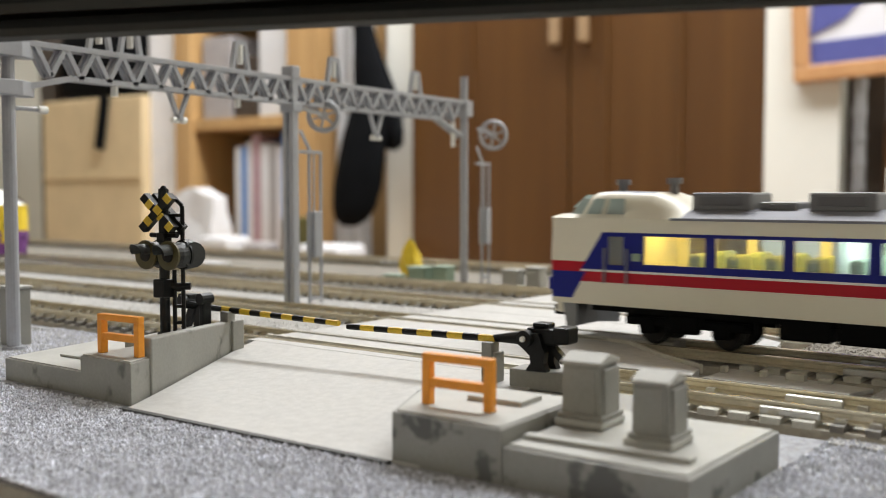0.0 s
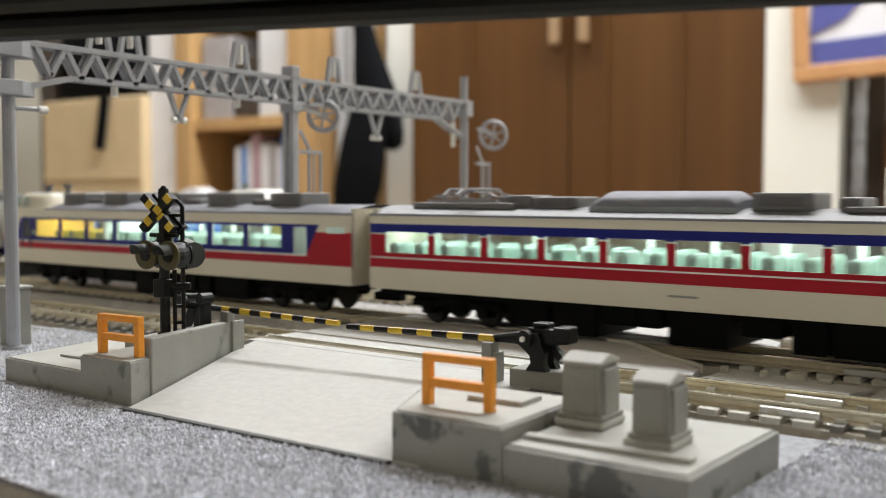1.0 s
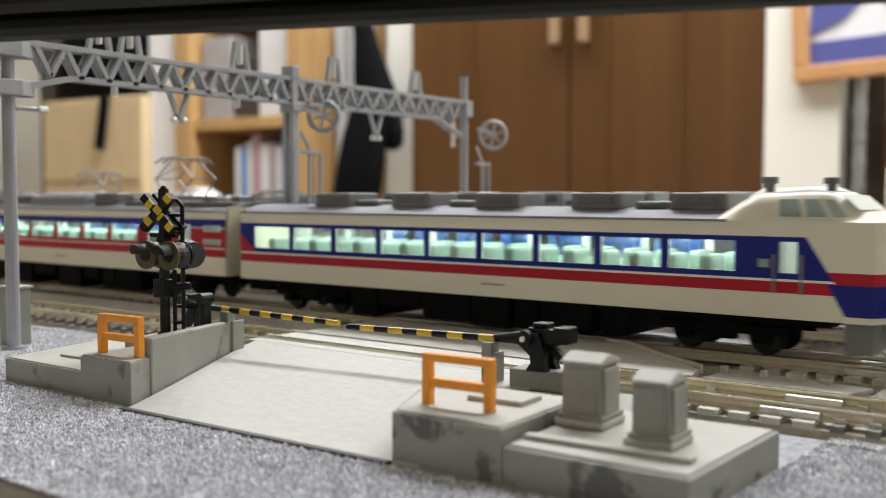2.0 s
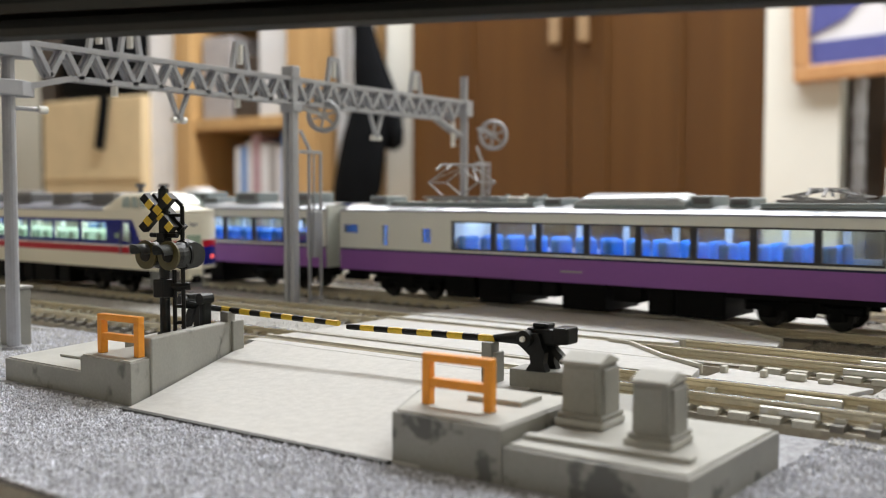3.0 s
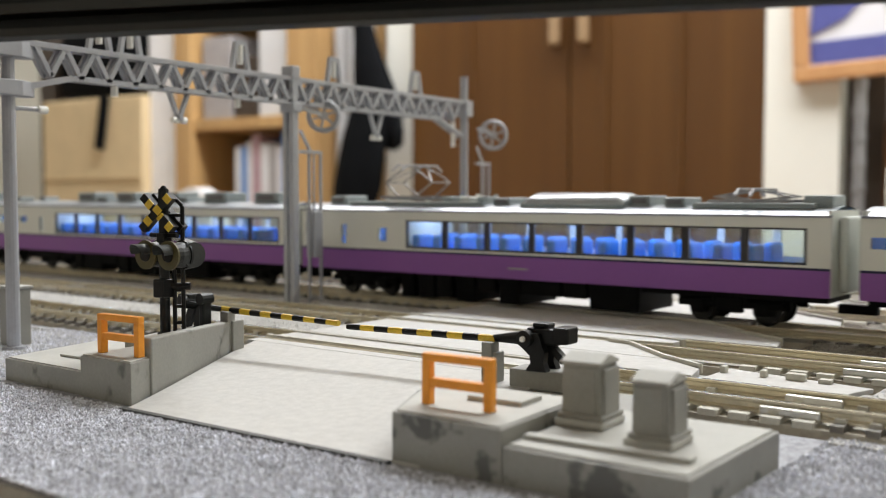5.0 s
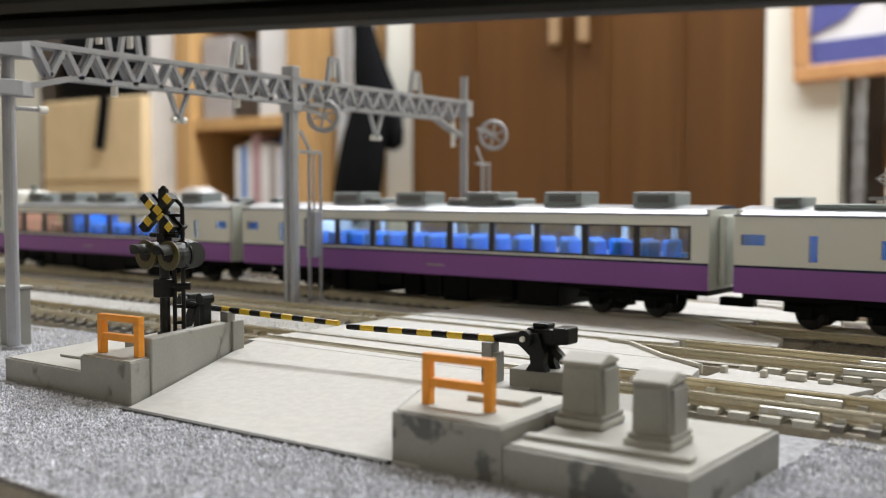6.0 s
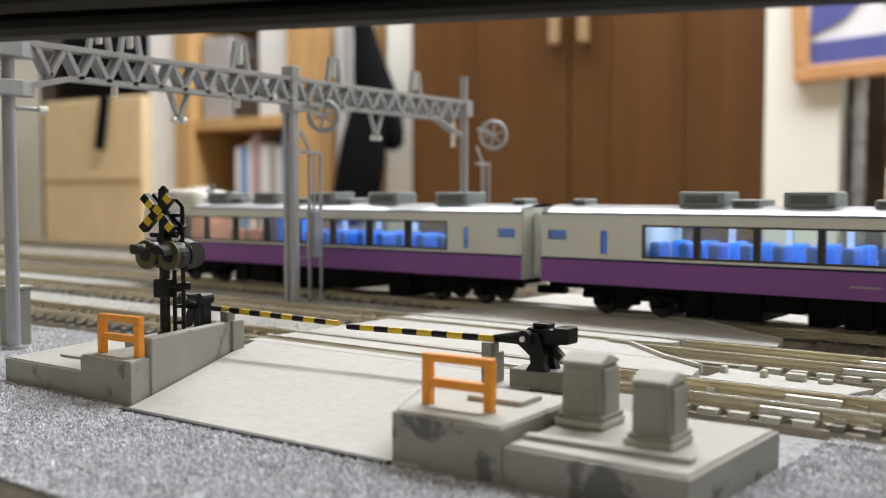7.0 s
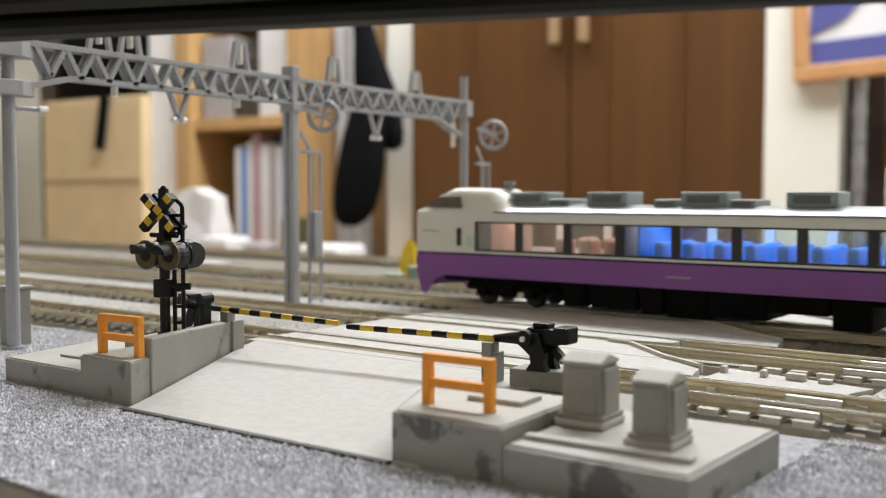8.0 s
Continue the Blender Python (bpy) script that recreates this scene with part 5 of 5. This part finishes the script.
def cabinet(x0, x1, y0, y1, z, h, label):
    t = thing("equipment_cabinet", label, "cabinet", group="equipment cabinets")
    bm = box(B(), x0, x1, y0, y1, z, z + h, 0.0002)
    for v in bm.verts:  # the body widens a little towards its foot
        v.co.x += (0.0005 if v.co.x > (x0 + x1) / 2 else -0.0001) * (1 - (v.co.z - z) / h)
    box(bm, x0 - 0.0004, x1 + 0.0007, y0 - 0.0005, y1 + 0.0005, z, z + 0.0006, 0.0002)
    part("body", bm, M_CONC, t)
    part("door", box(B(), x0 + 0.0004, x1 - 0.0004, y0 - 0.00018, y0 + 0.0001, z + 0.0006, z + h - 0.0004, 0.00008), M_CONC, t)
    part("side_door", box(B(), x1 + 0.0001, x1 + 0.00055, y0 + 0.0005, y1 - 0.0005, z + 0.0006, z + h - 0.0004, 0.00008), M_CONC, t)
    bm = B()
    e, zr = 0.00025, z + h
    m = (y0 + y1) / 2
    pts = [(x0 - e, y0 - e, zr), (x1 + e, y0 - e, zr), (x1 + e, y1 + e, zr), (x0 - e, y1 + e, zr)]
    lo = [bm.verts.new(p) for p in pts]
    md = [bm.verts.new((p[0], p[1], zr + 0.0003)) for p in pts]
    r0, r1 = bm.verts.new((x0 - e, m, zr + 0.0012)), bm.verts.new((x1 + e, m, zr + 0.0012))
    bm.faces.new(lo[::-1])
    for i in range(4):
        bm.faces.new((lo[i], lo[(i + 1) % 4], md[(i + 1) % 4], md[i]))
    bm.faces.new((md[0], md[1], r1, r0)), bm.faces.new((md[2], md[3], r0, r1)), bm.faces.new((md[1], md[2], r1)), bm.faces.new((md[3], md[0], r0))
    bmesh.ops.bevel(bm, geom=bm.edges[:], offset=0.00012, segments=1, affect="EDGES")
    # roof in the paler tone, with light from above in its colour
    part("roof", bm, M_CONCTOPLIT, t)


def striped(name, parent, a, b, r, n, first):
    a, b = Vector(a), Vector(b)
    for i in range(n):
        p, q = a.lerp(b, i / n), a.lerp(b, (i + 1) / n)
        rr = r * (1 - 0.18 * i / n)
        part(name, tube(B(), p, q, rr, rr * 0.99, n=10), M_YELLOW if (i + first) % 2 == 0 else M_BLACK, parent)


def gate_right():
    t = thing("barrier_gate", "black barrier machine with lowered yellow and black arm", "barrier", group="crossing barriers")
    y = 0.128
    bm = B()
    for o in (-0.0016, 0.0016):
        v = [(-0.0712, 0.0058), (-0.0679, 0.0058), (-0.0684, 0.0070), (-0.0682, 0.0085), (-0.0692, 0.0112), (-0.0718, 0.0112), (-0.0728, 0.0098), (-0.0706, 0.0080), (-0.0704, 0.0070)]
        f = [[bm.verts.new((x, y + o + d, z)) for x, z in v] for d in (-0.0007, 0.0007)]
        bm.faces.new(f[0]), bm.faces.new(f[1][::-1])
        for i in range(len(v)):
            bm.faces.new((f[0][i], f[0][(i + 1) % len(v)], f[1][(i + 1) % len(v)], f[1][i]))
    part("stand", bm, M_BLACK, t)
    part("drive_box", box(B(), -0.0715, -0.0665, y - 0.0016, y + 0.0016, 0.0095, 0.0119, 0.0003), M_BLACK, t)
    part("top_cap", box(B(), -0.0708, -0.0682, y - 0.0012, y + 0.0012, 0.0119, 0.0126, 0.0003), M_BLACK, t)
    part("counterweight", box(B(), -0.0672, -0.0648, y - 0.0017, y + 0.0017, 0.0098, 0.0122, 0.0003), M_BLACK, t)
    bm = B()
    beam(bm, (-0.0682, y, 0.0092), (-0.0660, y, 0.0072), 0.0012, 0.0010)
    part("strut", bm, M_BLACK, t)
    part("pivot", tube(B(), (-0.0712, y - 0.0030, 0.0104), (-0.0712, y + 0.0030, 0.0104), 0.0012), M_WEAR, t)
    part("pivot_bolt", tube(B(), (-0.0712, y - 0.0034, 0.0104), (-0.0712, y - 0.0028, 0.0104), 0.0004), M_INSUL, t)
    part("arm_root", tube(B(), (-0.0785, y, 0.0096), (-0.0715, y, 0.0102), 0.00045, 0.0012, 12), M_BLACK, t)
    striped("arm_segment", t, (-0.0775, y, 0.0096), (-0.1058, y, 0.0093), 0.00058, 10, 0)


def gate_left():
    t = thing("barrier_gate", "black worn barrier machine with lowered striped arm", "barrier", group="crossing barriers")
    y = 0.1235
    bm = B()
    for o in (0.0,):
        for pts in ([(-0.1402, 0.0072), (-0.1385, 0.0072), (-0.1362, 0.0112), (-0.1378, 0.0116)], [(-0.1370, 0.0072), (-0.1352, 0.0072), (-0.1348, 0.0112), (-0.1362, 0.0112)]):
            f = [[bm.verts.new((x, y + o + d, z)) for x, z in pts] for d in (-0.0005, 0.0005)]
            bm.faces.new(f[0]), bm.faces.new(f[1][::-1])
            for i in range(4):
                bm.faces.new((f[0][i], f[0][(i + 1) % 4], f[1][(i + 1) % 4], f[1][i]))
    part("stand", bm, M_BLACK, t)
    part("drive_box", box(B(), -0.1402, -0.1372, y - 0.0012, y + 0.0012, 0.0116, 0.0133, 0.0003), M_WEAR, t)
    part("motor", tube(B(), (-0.1382, y - 0.0024, 0.0120), (-0.1382, y + 0.0022, 0.0120), 0.0011), M_WEAR, t)
    part("counterweight", tube(box(B(), -0.1351, -0.1338, y - 0.0010, y + 0.0010, 0.0072, 0.0124, 0.0003), (-0.13445, y - 0.0013, 0.0126), (-0.13445, y + 0.0013, 0.0126), 0.0010), M_WEAR, t)
    part("arm_root", tube(B(), (-0.1382, y - 0.0022, 0.0117), (-0.1340, 0.1268, 0.0105), 0.0008, 0.0005, 10), M_WEAR, t)
    striped("arm_segment", t, (-0.1352, 0.128, 0.0103), (-0.1077, 0.128, 0.0097), 0.00058, 11, 0)


def warning_signal():
    x, y, z0 = -0.1314, 0.112, 0.0074
    t = thing("crossing_signal", "black warning signal post with crossed yellow boards and lamps", "signal")
    part("post", tube(B(), (x, y, z0), (x, y, 0.0318), 0.00085), M_WEAR, t)
    part("post_cap", tube(B(), (x, y, 0.0318), (x, y, 0.0323), 0.0006, 0.0003), M_WEAR, t)
    part("foot", box(B(), x - 0.001, x + 0.0042, y - 0.001, y + 0.001, z0 - 0.0001, z0 + 0.0009, 0.0003), M_BLACK, t)
    # ladder beside the post
    right = Vector((0.80, 0.60, 0)).normalized()
    p = Vector((x, y, 0))
    for o in (0.0016, 0.0030):
        a = p + right * o
        part("ladder_rail", tube(B(), (a.x, a.y, z0), (a.x, a.y, 0.029 if o > 0.002 else 0.0185), 0.00036, n=8), M_BLACK, t)
    b = p + right * 0.0030
    q = p + right * 0.0016
    part("ladder_bow", tube(B(), (b.x, b.y, 0.029), (q.x, q.y, 0.0305), 0.00036, n=8), M_BLACK, t)
    for z in (0.0098, 0.0125, 0.0152, 0.0245, 0.0275):
        a = q if z < 0.02 else p
        part("ladder_rung", tube(B(), (a.x, a.y, z), (b.x, b.y, z), 0.0003, n=8), M_BLACK, t)
    # crossed boards, one pair to each side
    for k, fdir in enumerate((Vector((0.25, -0.968, 0)), Vector((-0.25, 0.968, 0)))):
        sd = Vector((0, 0, 1)).cross(fdir).normalized()
        c0 = Vector((x, y, 0.0279)) + fdir * (0.0013 if k == 0 else 0.0011) + (Vector((-0.0007, 0.0005, 0)) if k == 0 else Vector((0, 0, 0)))
        for sg in (-1, 1) if k == 0 else (1,):
            d = (sd * sg * 0.72 + Vector((0, 0, 0.70))).normalized()
            nrm = fdir
            n = 6
            Lb = 0.0078
            root = part("cross_board", beam(B(), c0 - d * Lb / 2 + nrm * (0.0002 * sg), c0 + d * Lb / 2 + nrm * (0.0002 * sg), 0.0013, 0.0015, nrm), M_BLACK, t, "black board with yellow warning panels")
            for i in range(n):
                if (i + (sg > 0)) % 2 == 0 and k == 0:
                    a = c0 - d * Lb / 2 + d * Lb * (i + 0.04) / n + nrm * (0.00075 + 0.0002 * sg)
                    e = c0 - d * Lb / 2 + d * Lb * (i + 0.96) / n + nrm * (0.00075 + 0.0002 * sg)
                    part("yellow_panel", beam(B(), a, e, 0.00135, 0.00025, nrm), M_YELLOW, root)
    # lamps: two facing each way on one crossbar
    zl = 0.0210
    fdir = Vector((0.05, -1.0, 0)).normalized()
    sd = Vector((0, 0, 1)).cross(fdir).normalized()
    bar = Vector((x, y, zl))
    part("lamp_bar", box(tube(B(), bar - sd * 0.0030 + Vector((0, 0, 0.0032)), bar + sd * 0.0030 + Vector((0, 0, 0.0032)), 0.0004, n=8), x - 0.0009, x + 0.0009, y - 0.0009, y + 0.0009, zl + 0.0020, zl + 0.0036, 0.0002), M_BLACK, t)
    for o in (-1, 1):
        for g in (1, -1):
            f = fdir * g
            c = bar + sd * o * 0.0026 + f * 0.0010
            lamp = part("lamp", tube(B(), c - f * 0.0012, c + f * 0.0006, 0.0020, 0.0022, 20), M_WEAR if g > 0 else M_GREYHOOD, t, "round black signal lamp")
            part("backboard", tube(B(), c + f * 0.0003, c + f * 0.0007, 0.0024, 0.0024, 24), M_YELLOWDK if g > 0 else M_WEAR, lamp, "dull yellow rimmed lamp backboard")
            bm = B()
            rr = 0.00125
            rows = []
            for j in range(2):
                rows.append([])
                for i in range(13):
                    a = math.pi * (-0.12 + 1.24 * i / 12)
                    ctr = c + f * (0.0006 + j * (0.0030 - 0.0010 * abs(i - 6) / 6)) + Vector((0, 0, 0.0006))
                    rows[j].append(bm.verts.new(ctr + sd * rr * math.cos(a) + Vector((0, 0, rr * math.sin(a)))))
            for i in range(12):
                bm.faces.new((rows[0][i], rows[0][i + 1], rows[1][i + 1], rows[1][i]))
            bmesh.ops.solidify(bm, geom=bm.faces[:], thickness=0.0003)
            part("visor", bm, M_VISOR, lamp, "grey worn lamp visor")
            part("lens", tube(B(), c + f * 0.0006, c + f * 0.0010, 0.0012, 0.0010, 16), M_BLACK, lamp)
    part("bell_can", tube(B(), bar + sd * 0.0018 - fdir * 0.0028, bar + sd * 0.0046 - fdir * 0.0022, 0.0026, 0.0021, 20), M_GREYHOOD, t, "grey dusted round bell housing")
    part("junction_box", box(B(), x - 0.0013, x + 0.0012, y - 0.0014, y + 0.0012, 0.0140, 0.0170, 0.0002), M_BLACK, t)
    part("side_arm", tube(B(), p + right * 0.0008 + Vector((0, 0, 0.0158)), p + right * 0.0042 + Vector((0, 0, 0.0158)), 0.0006), M_BLACK, t)


# ---- catenary gantry ----
GX = -0.182


def gantry():
    t = thing("catenary_gantry", "grey plastic lattice catenary gantry spanning four tracks", "gantry")
    zt, zb, hd = 0.0606, 0.0546, 0.0010
    y0, y1 = 0.1060, 0.2800
    for s in (-1, 1):
        x = GX + s * hd
        part("top_chord", box(B(), x - 0.00055, x + 0.00055, y0, y1, zt - 0.0006, zt + 0.0006, 0.0001), M_GANTRY, t)
        bm = B()
        beam(bm, (x, 0.1310, zb), (x, 0.2640, zb), 0.0010, 0.0011)
        beam(bm, (x, 0.1310, zb), (x, 0.1185, 0.0515), 0.0010, 0.0011)
        beam(bm, (x, 0.2640, zb), (x, 0.2775, 0.0495), 0.0010, 0.0011)
        part("bottom_chord", bm, M_GANTRY, t)
    n = 22
    for s in (-1, 1):
        x = GX + s * hd
        for i in range(n):
            ya = 0.1225 + (0.2755 - 0.1225) * i / n
            yb = 0.1225 + (0.2755 - 0.1225) * (i + 1) / n
            ym = (ya + yb) / 2
            part("diagonal", beam(beam(B(), (x, ya, zt), (x, ym, zb), 0.0010, 0.0010), (x, ym, zb), (x, yb, zt), 0.0010, 0.0010), M_GANTRY, t)
    for i in range(n):
        ya = 0.1225 + (0.2755 - 0.1225) * i / n
        part("cross_tie", beam(B(), (GX - hd, ya, zt), (GX + hd, ya, zt), 0.0007), M_GANTRY, t)
        part("cross_tie", beam(B(), (GX - hd, ya + 0.0035, zb), (GX + hd, ya + 0.0035, zb), 0.0007), M_GANTRY, t)
    # posts
    part("pole", tube(B(), (GX, 0.1172, -0.0004), (GX, 0.1172, 0.0655), 0.0013), M_GANTRY, t)
    part("head_plate", prism(B(), [(GX - 0.003, 0.105), (GX + 0.003, 0.105), (GX + 0.003, 0.1185), (GX + 0.0008, 0.1225), (GX - 0.0008, 0.1225), (GX - 0.003, 0.1185)], 0.0575, 0.0615, 0.0002), M_GANTRY, t)
    part("head_plate", prism(B(), [(GX - 0.003, 0.105), (GX + 0.003, 0.105), (GX + 0.003, 0.1185), (GX + 0.0008, 0.1225), (GX - 0.0008, 0.1225), (GX - 0.003, 0.1185)], 0.0500, 0.0530, 0.0002), M_GANTRY, t)
    part("foundation", tube(B(), (GX, 0.1172, -0.0004), (GX, 0.1172, 0.001), 0.0022), M_GANTRY, t)
    for dx in (-0.0011, 0.0011):
        part("pole", box(B(), GX + dx - 0.0007, GX + dx + 0.0007, 0.1962, 0.1985, -0.0004, 0.0625, 0.0002), M_GANTRY, t)
    for i in range(12):
        part("lacing", box(B(), GX - 0.0004, GX + 0.0004, 0.1967, 0.1979, 0.003 + i * 0.0045, 0.0042 + i * 0.0045), M_GANTRY, t)
    part("head_collar", box(B(), GX - 0.0024, GX + 0.0024, 0.1958, 0.1992, 0.0520, 0.0545, 0.0003), M_GANTRY, t)
    part("head_collar", box(B(), GX - 0.0020, GX + 0.0020, 0.1960, 0.1990, 0.0606, 0.0640, 0.0003), M_GANTRY, t)
    part("pole", tube(B(), (GX, 0.2800, -0.0004), (GX, 0.2800, 0.0690), 0.0013), M_GANTRY, t)
    part("head_collar", box(B(), GX - 0.0022, GX + 0.0022, 0.2780, 0.2822, 0.0560, 0.0612, 0.0003), M_GANTRY, t)
    # A-frames on top, for feeder wires
    for y in (0.1385, 0.1465, 0.1795, 0.2146, 0.2528):
        bm = B()
        for s in (-1, 1):
            beam(bm, (GX, y + s * 0.0028, zt), (GX, y + s * 0.0014, zt + 0.0072), 0.0011, 0.0010)
        beam(bm, (GX, y - 0.0017, zt + 0.0070), (GX, y + 0.0017, zt + 0.0070), 0.0010)
        fr = part("feeder_bracket", bm, M_GANTRY, t)
        part("insulator", tube(B(), (GX, y, zt + 0.0020), (GX, y, zt + 0.0066), 0.0007, n=10), M_INSUL, fr)
    # drop brackets under the beam
    for y, z in ((0.1599, 0.0478), (0.2333, 0.0470)):
        bm = B()
        for s in (-1, 1):
            beam(bm, (GX, y + s * 0.0030, zb), (GX, y + s * 0.0003, z + 0.0008), 0.0010, 0.0009)
        beam(bm, (GX - 0.001, y, z + 0.0006), (GX + 0.001, y, z + 0.0006), 0.0012)
        fr = part("drop_bracket", bm, M_GANTRY, t)
        for s in (-1, 1):
            part("insulator", tube(B(), (GX, y + s * 0.0004, z), (GX, y + s * 0.0020, z + 0.0001), 0.00075, n=10), M_INSUL, fr)
    for y, z in ((0.1422, 0.0526), (0.1785, 0.0528), (0.2735, 0.0468)):
        part("insulator", tube(B(), (GX, y, z - 0.0008), (GX, y, zb - 0.0004), 0.00075, n=10), M_INSUL, t)
    fr = part("side_arm", tube(B(), (GX, 0.1175, 0.0478), (GX, 0.1248, 0.0478), 0.00045, n=8), M_GANTRY, t)
    part("insulator", tube(B(), (GX, 0.1236, 0.0478), (GX, 0.1256, 0.0478), 0.0008, n=10), M_INSUL, fr)


def tensioner(yc, zc, r, yw, label):
    t = thing("wire_tensioner", label, "tensioner", group="tensioning wheels")
    x = GX + 0.0005
    n = (0.75, -0.66, 0)
    wh = part("wheel", ring(B(), (x, yc, zc), n, r, 0.0007), M_GANTRY, t)
    sd = Vector((0.66, 0.75, 0))
    for k in range(3):
        a = math.pi * k / 3 + 0.35
        v = sd * math.cos(a) * r + Vector((0, 0, math.sin(a) * r))
        c = Vector((x, yc, zc))
        part("spoke", beam(B(), c - v, c + v, 0.0006), M_GANTRY, wh)
    part("hub", tube(B(), Vector((x, yc, zc)) - Vector(n) * 0.0012, Vector((x, yc, zc)) + Vector(n) * 0.0012, 0.0011), M_GANTRY, wh)
    part("axle_arm", beam(B(), (x, yc - r - 0.0055, zc + 0.0016), (x, yc, zc), 0.0009), M_GANTRY, t)
    bm = B()
    beam(bm, (x, yw - 0.0060, zc - 0.010), (x, yw + 0.0026, zc - 0.010), 0.0009)
    beam(bm, (x, yw - 0.0055, zc - 0.0045), (x, yw - 0.0015, zc - 0.010), 0.0007)
    part("guide_head", bm, M_GANTRY, t)
    for o in (-0.0022, 0.0024):
        part("guide_rod", tube(B(), (x, yw + o, -0.0004), (x, yw + o, zc - 0.010), 0.00045, n=8), M_GANTRY, t)
    part("weight_rod", tube(B(), (x, yw - 0.0003, 0.026), (x, yw - 0.0003, zc - 0.010), 0.0003, n=8), M_GANTRY, t)
    part("weight", box(B(), x - 0.0016, x + 0.0016, yw - 0.0017, yw + 0.0015, 0.0140, 0.0262, 0.0003), M_GANTRY, t)
    part("bottom_tie", beam(B(), (x, yw - 0.0024, 0.003), (x, yw + 0.0026, 0.003), 0.0008), M_GANTRY, t)


def cable_box():
    t = thing("lineside_box", "grey concrete-coloured lineside box beside the gantry pole", "equipment box")
    part("body", box(B(), -0.1905, -0.1850, 0.1195, 0.1232, -0.0004, 0.0118, 0.0003), M_CONC, t)
    part("lid", box(B(), -0.1908, -0.1847, 0.1192, 0.1237, 0.0118, 0.0124, 0.0002), M_CONCTOPLIT, t)


room()
ceiling_lamp()
wardrobe()
picture()
back_furniture()
table()
ground()
ballast_sheet()
overhead_beam()
tracks()
level_crossing()
left_pedestal()
right_pedestal()
fence(-0.0687, 0.0972, 0.0063)
fence(-0.1312, 0.0991, 0.0066)
cabinet(-0.0535, -0.0489, 0.1030, 0.1078, 0.0055, 0.0062, "larger beige model equipment cabinet with pitched lid")
cabinet(-0.0428, -0.0389, 0.0982, 0.1030, 0.0055, 0.0058, "smaller beige model equipment cabinet with pitched lid")
warning_signal()
gate_left()
gate_right()
gantry()
tensioner(0.2098, 0.0520, 0.0040, 0.2060, "grey spoked wire tensioning wheel with hanging weight")
tensioner(0.2975, 0.0510, 0.0046, 0.2925, "grey spoked wire tensioning wheel with hanging weight")
cable_box()
table_clutter()


# ---- motion ----
RED_TRAIN, PURPLE_TRAIN = build_trains()


def motions():
    # nose of each train along the track, by time
    red = [(0.0, -0.0930), (0.5, -0.1900), (1.0, -0.2915), (1.4, -0.3712), (2.0, -0.4850), (2.8, -0.6284), (3.2, -0.7015), (4.0, -0.8430), (6.0, -1.1400), (8.0, -1.4000)]
    gap = PITCH - CAR
    centre = [CABCAR / 2, CABCAR + gap + REDMID / 2, CABCAR + gap + REDMID + gap + CABCAR / 2]
    for i, c in enumerate(RED_TRAIN):
        walk(c, [(t, LAY @ pose(x + centre[i], TRACKS[1], RAIL_Z - 0.0011, 0, 0, 180 if i == 0 else 0)) for t, x in red])
    violet = [(0.0, -0.3700), (0.5, -0.2880), (1.5, -0.1235), (2.2, -0.0080), (2.8, 0.0901), (3.2, 0.1487), (3.5, 0.1929), (3.8, 0.2378), (4.3, 0.3105), (4.7, 0.3668), (5.3, 0.4465), (5.8, 0.5105), (6.0, 0.5330), (6.2, 0.5555), (6.6, 0.5957), (7.2, 0.6596), (7.5, 0.6943), (8.0, 0.7520)]
    centre = [CABCAR / 2] + [CABCAR + gap + k * PITCH + CAR / 2 for k in range(4)] + [CABCAR + gap + 4 * PITCH + CABCAR / 2]
    for i, c in enumerate(PURPLE_TRAIN):
        walk(c, [(t, LAY @ pose(x - centre[i], TRACKS[2], RAIL_Z - 0.0011, 0, 0, 180 if i == 5 else 0)) for t, x in violet])


motions()
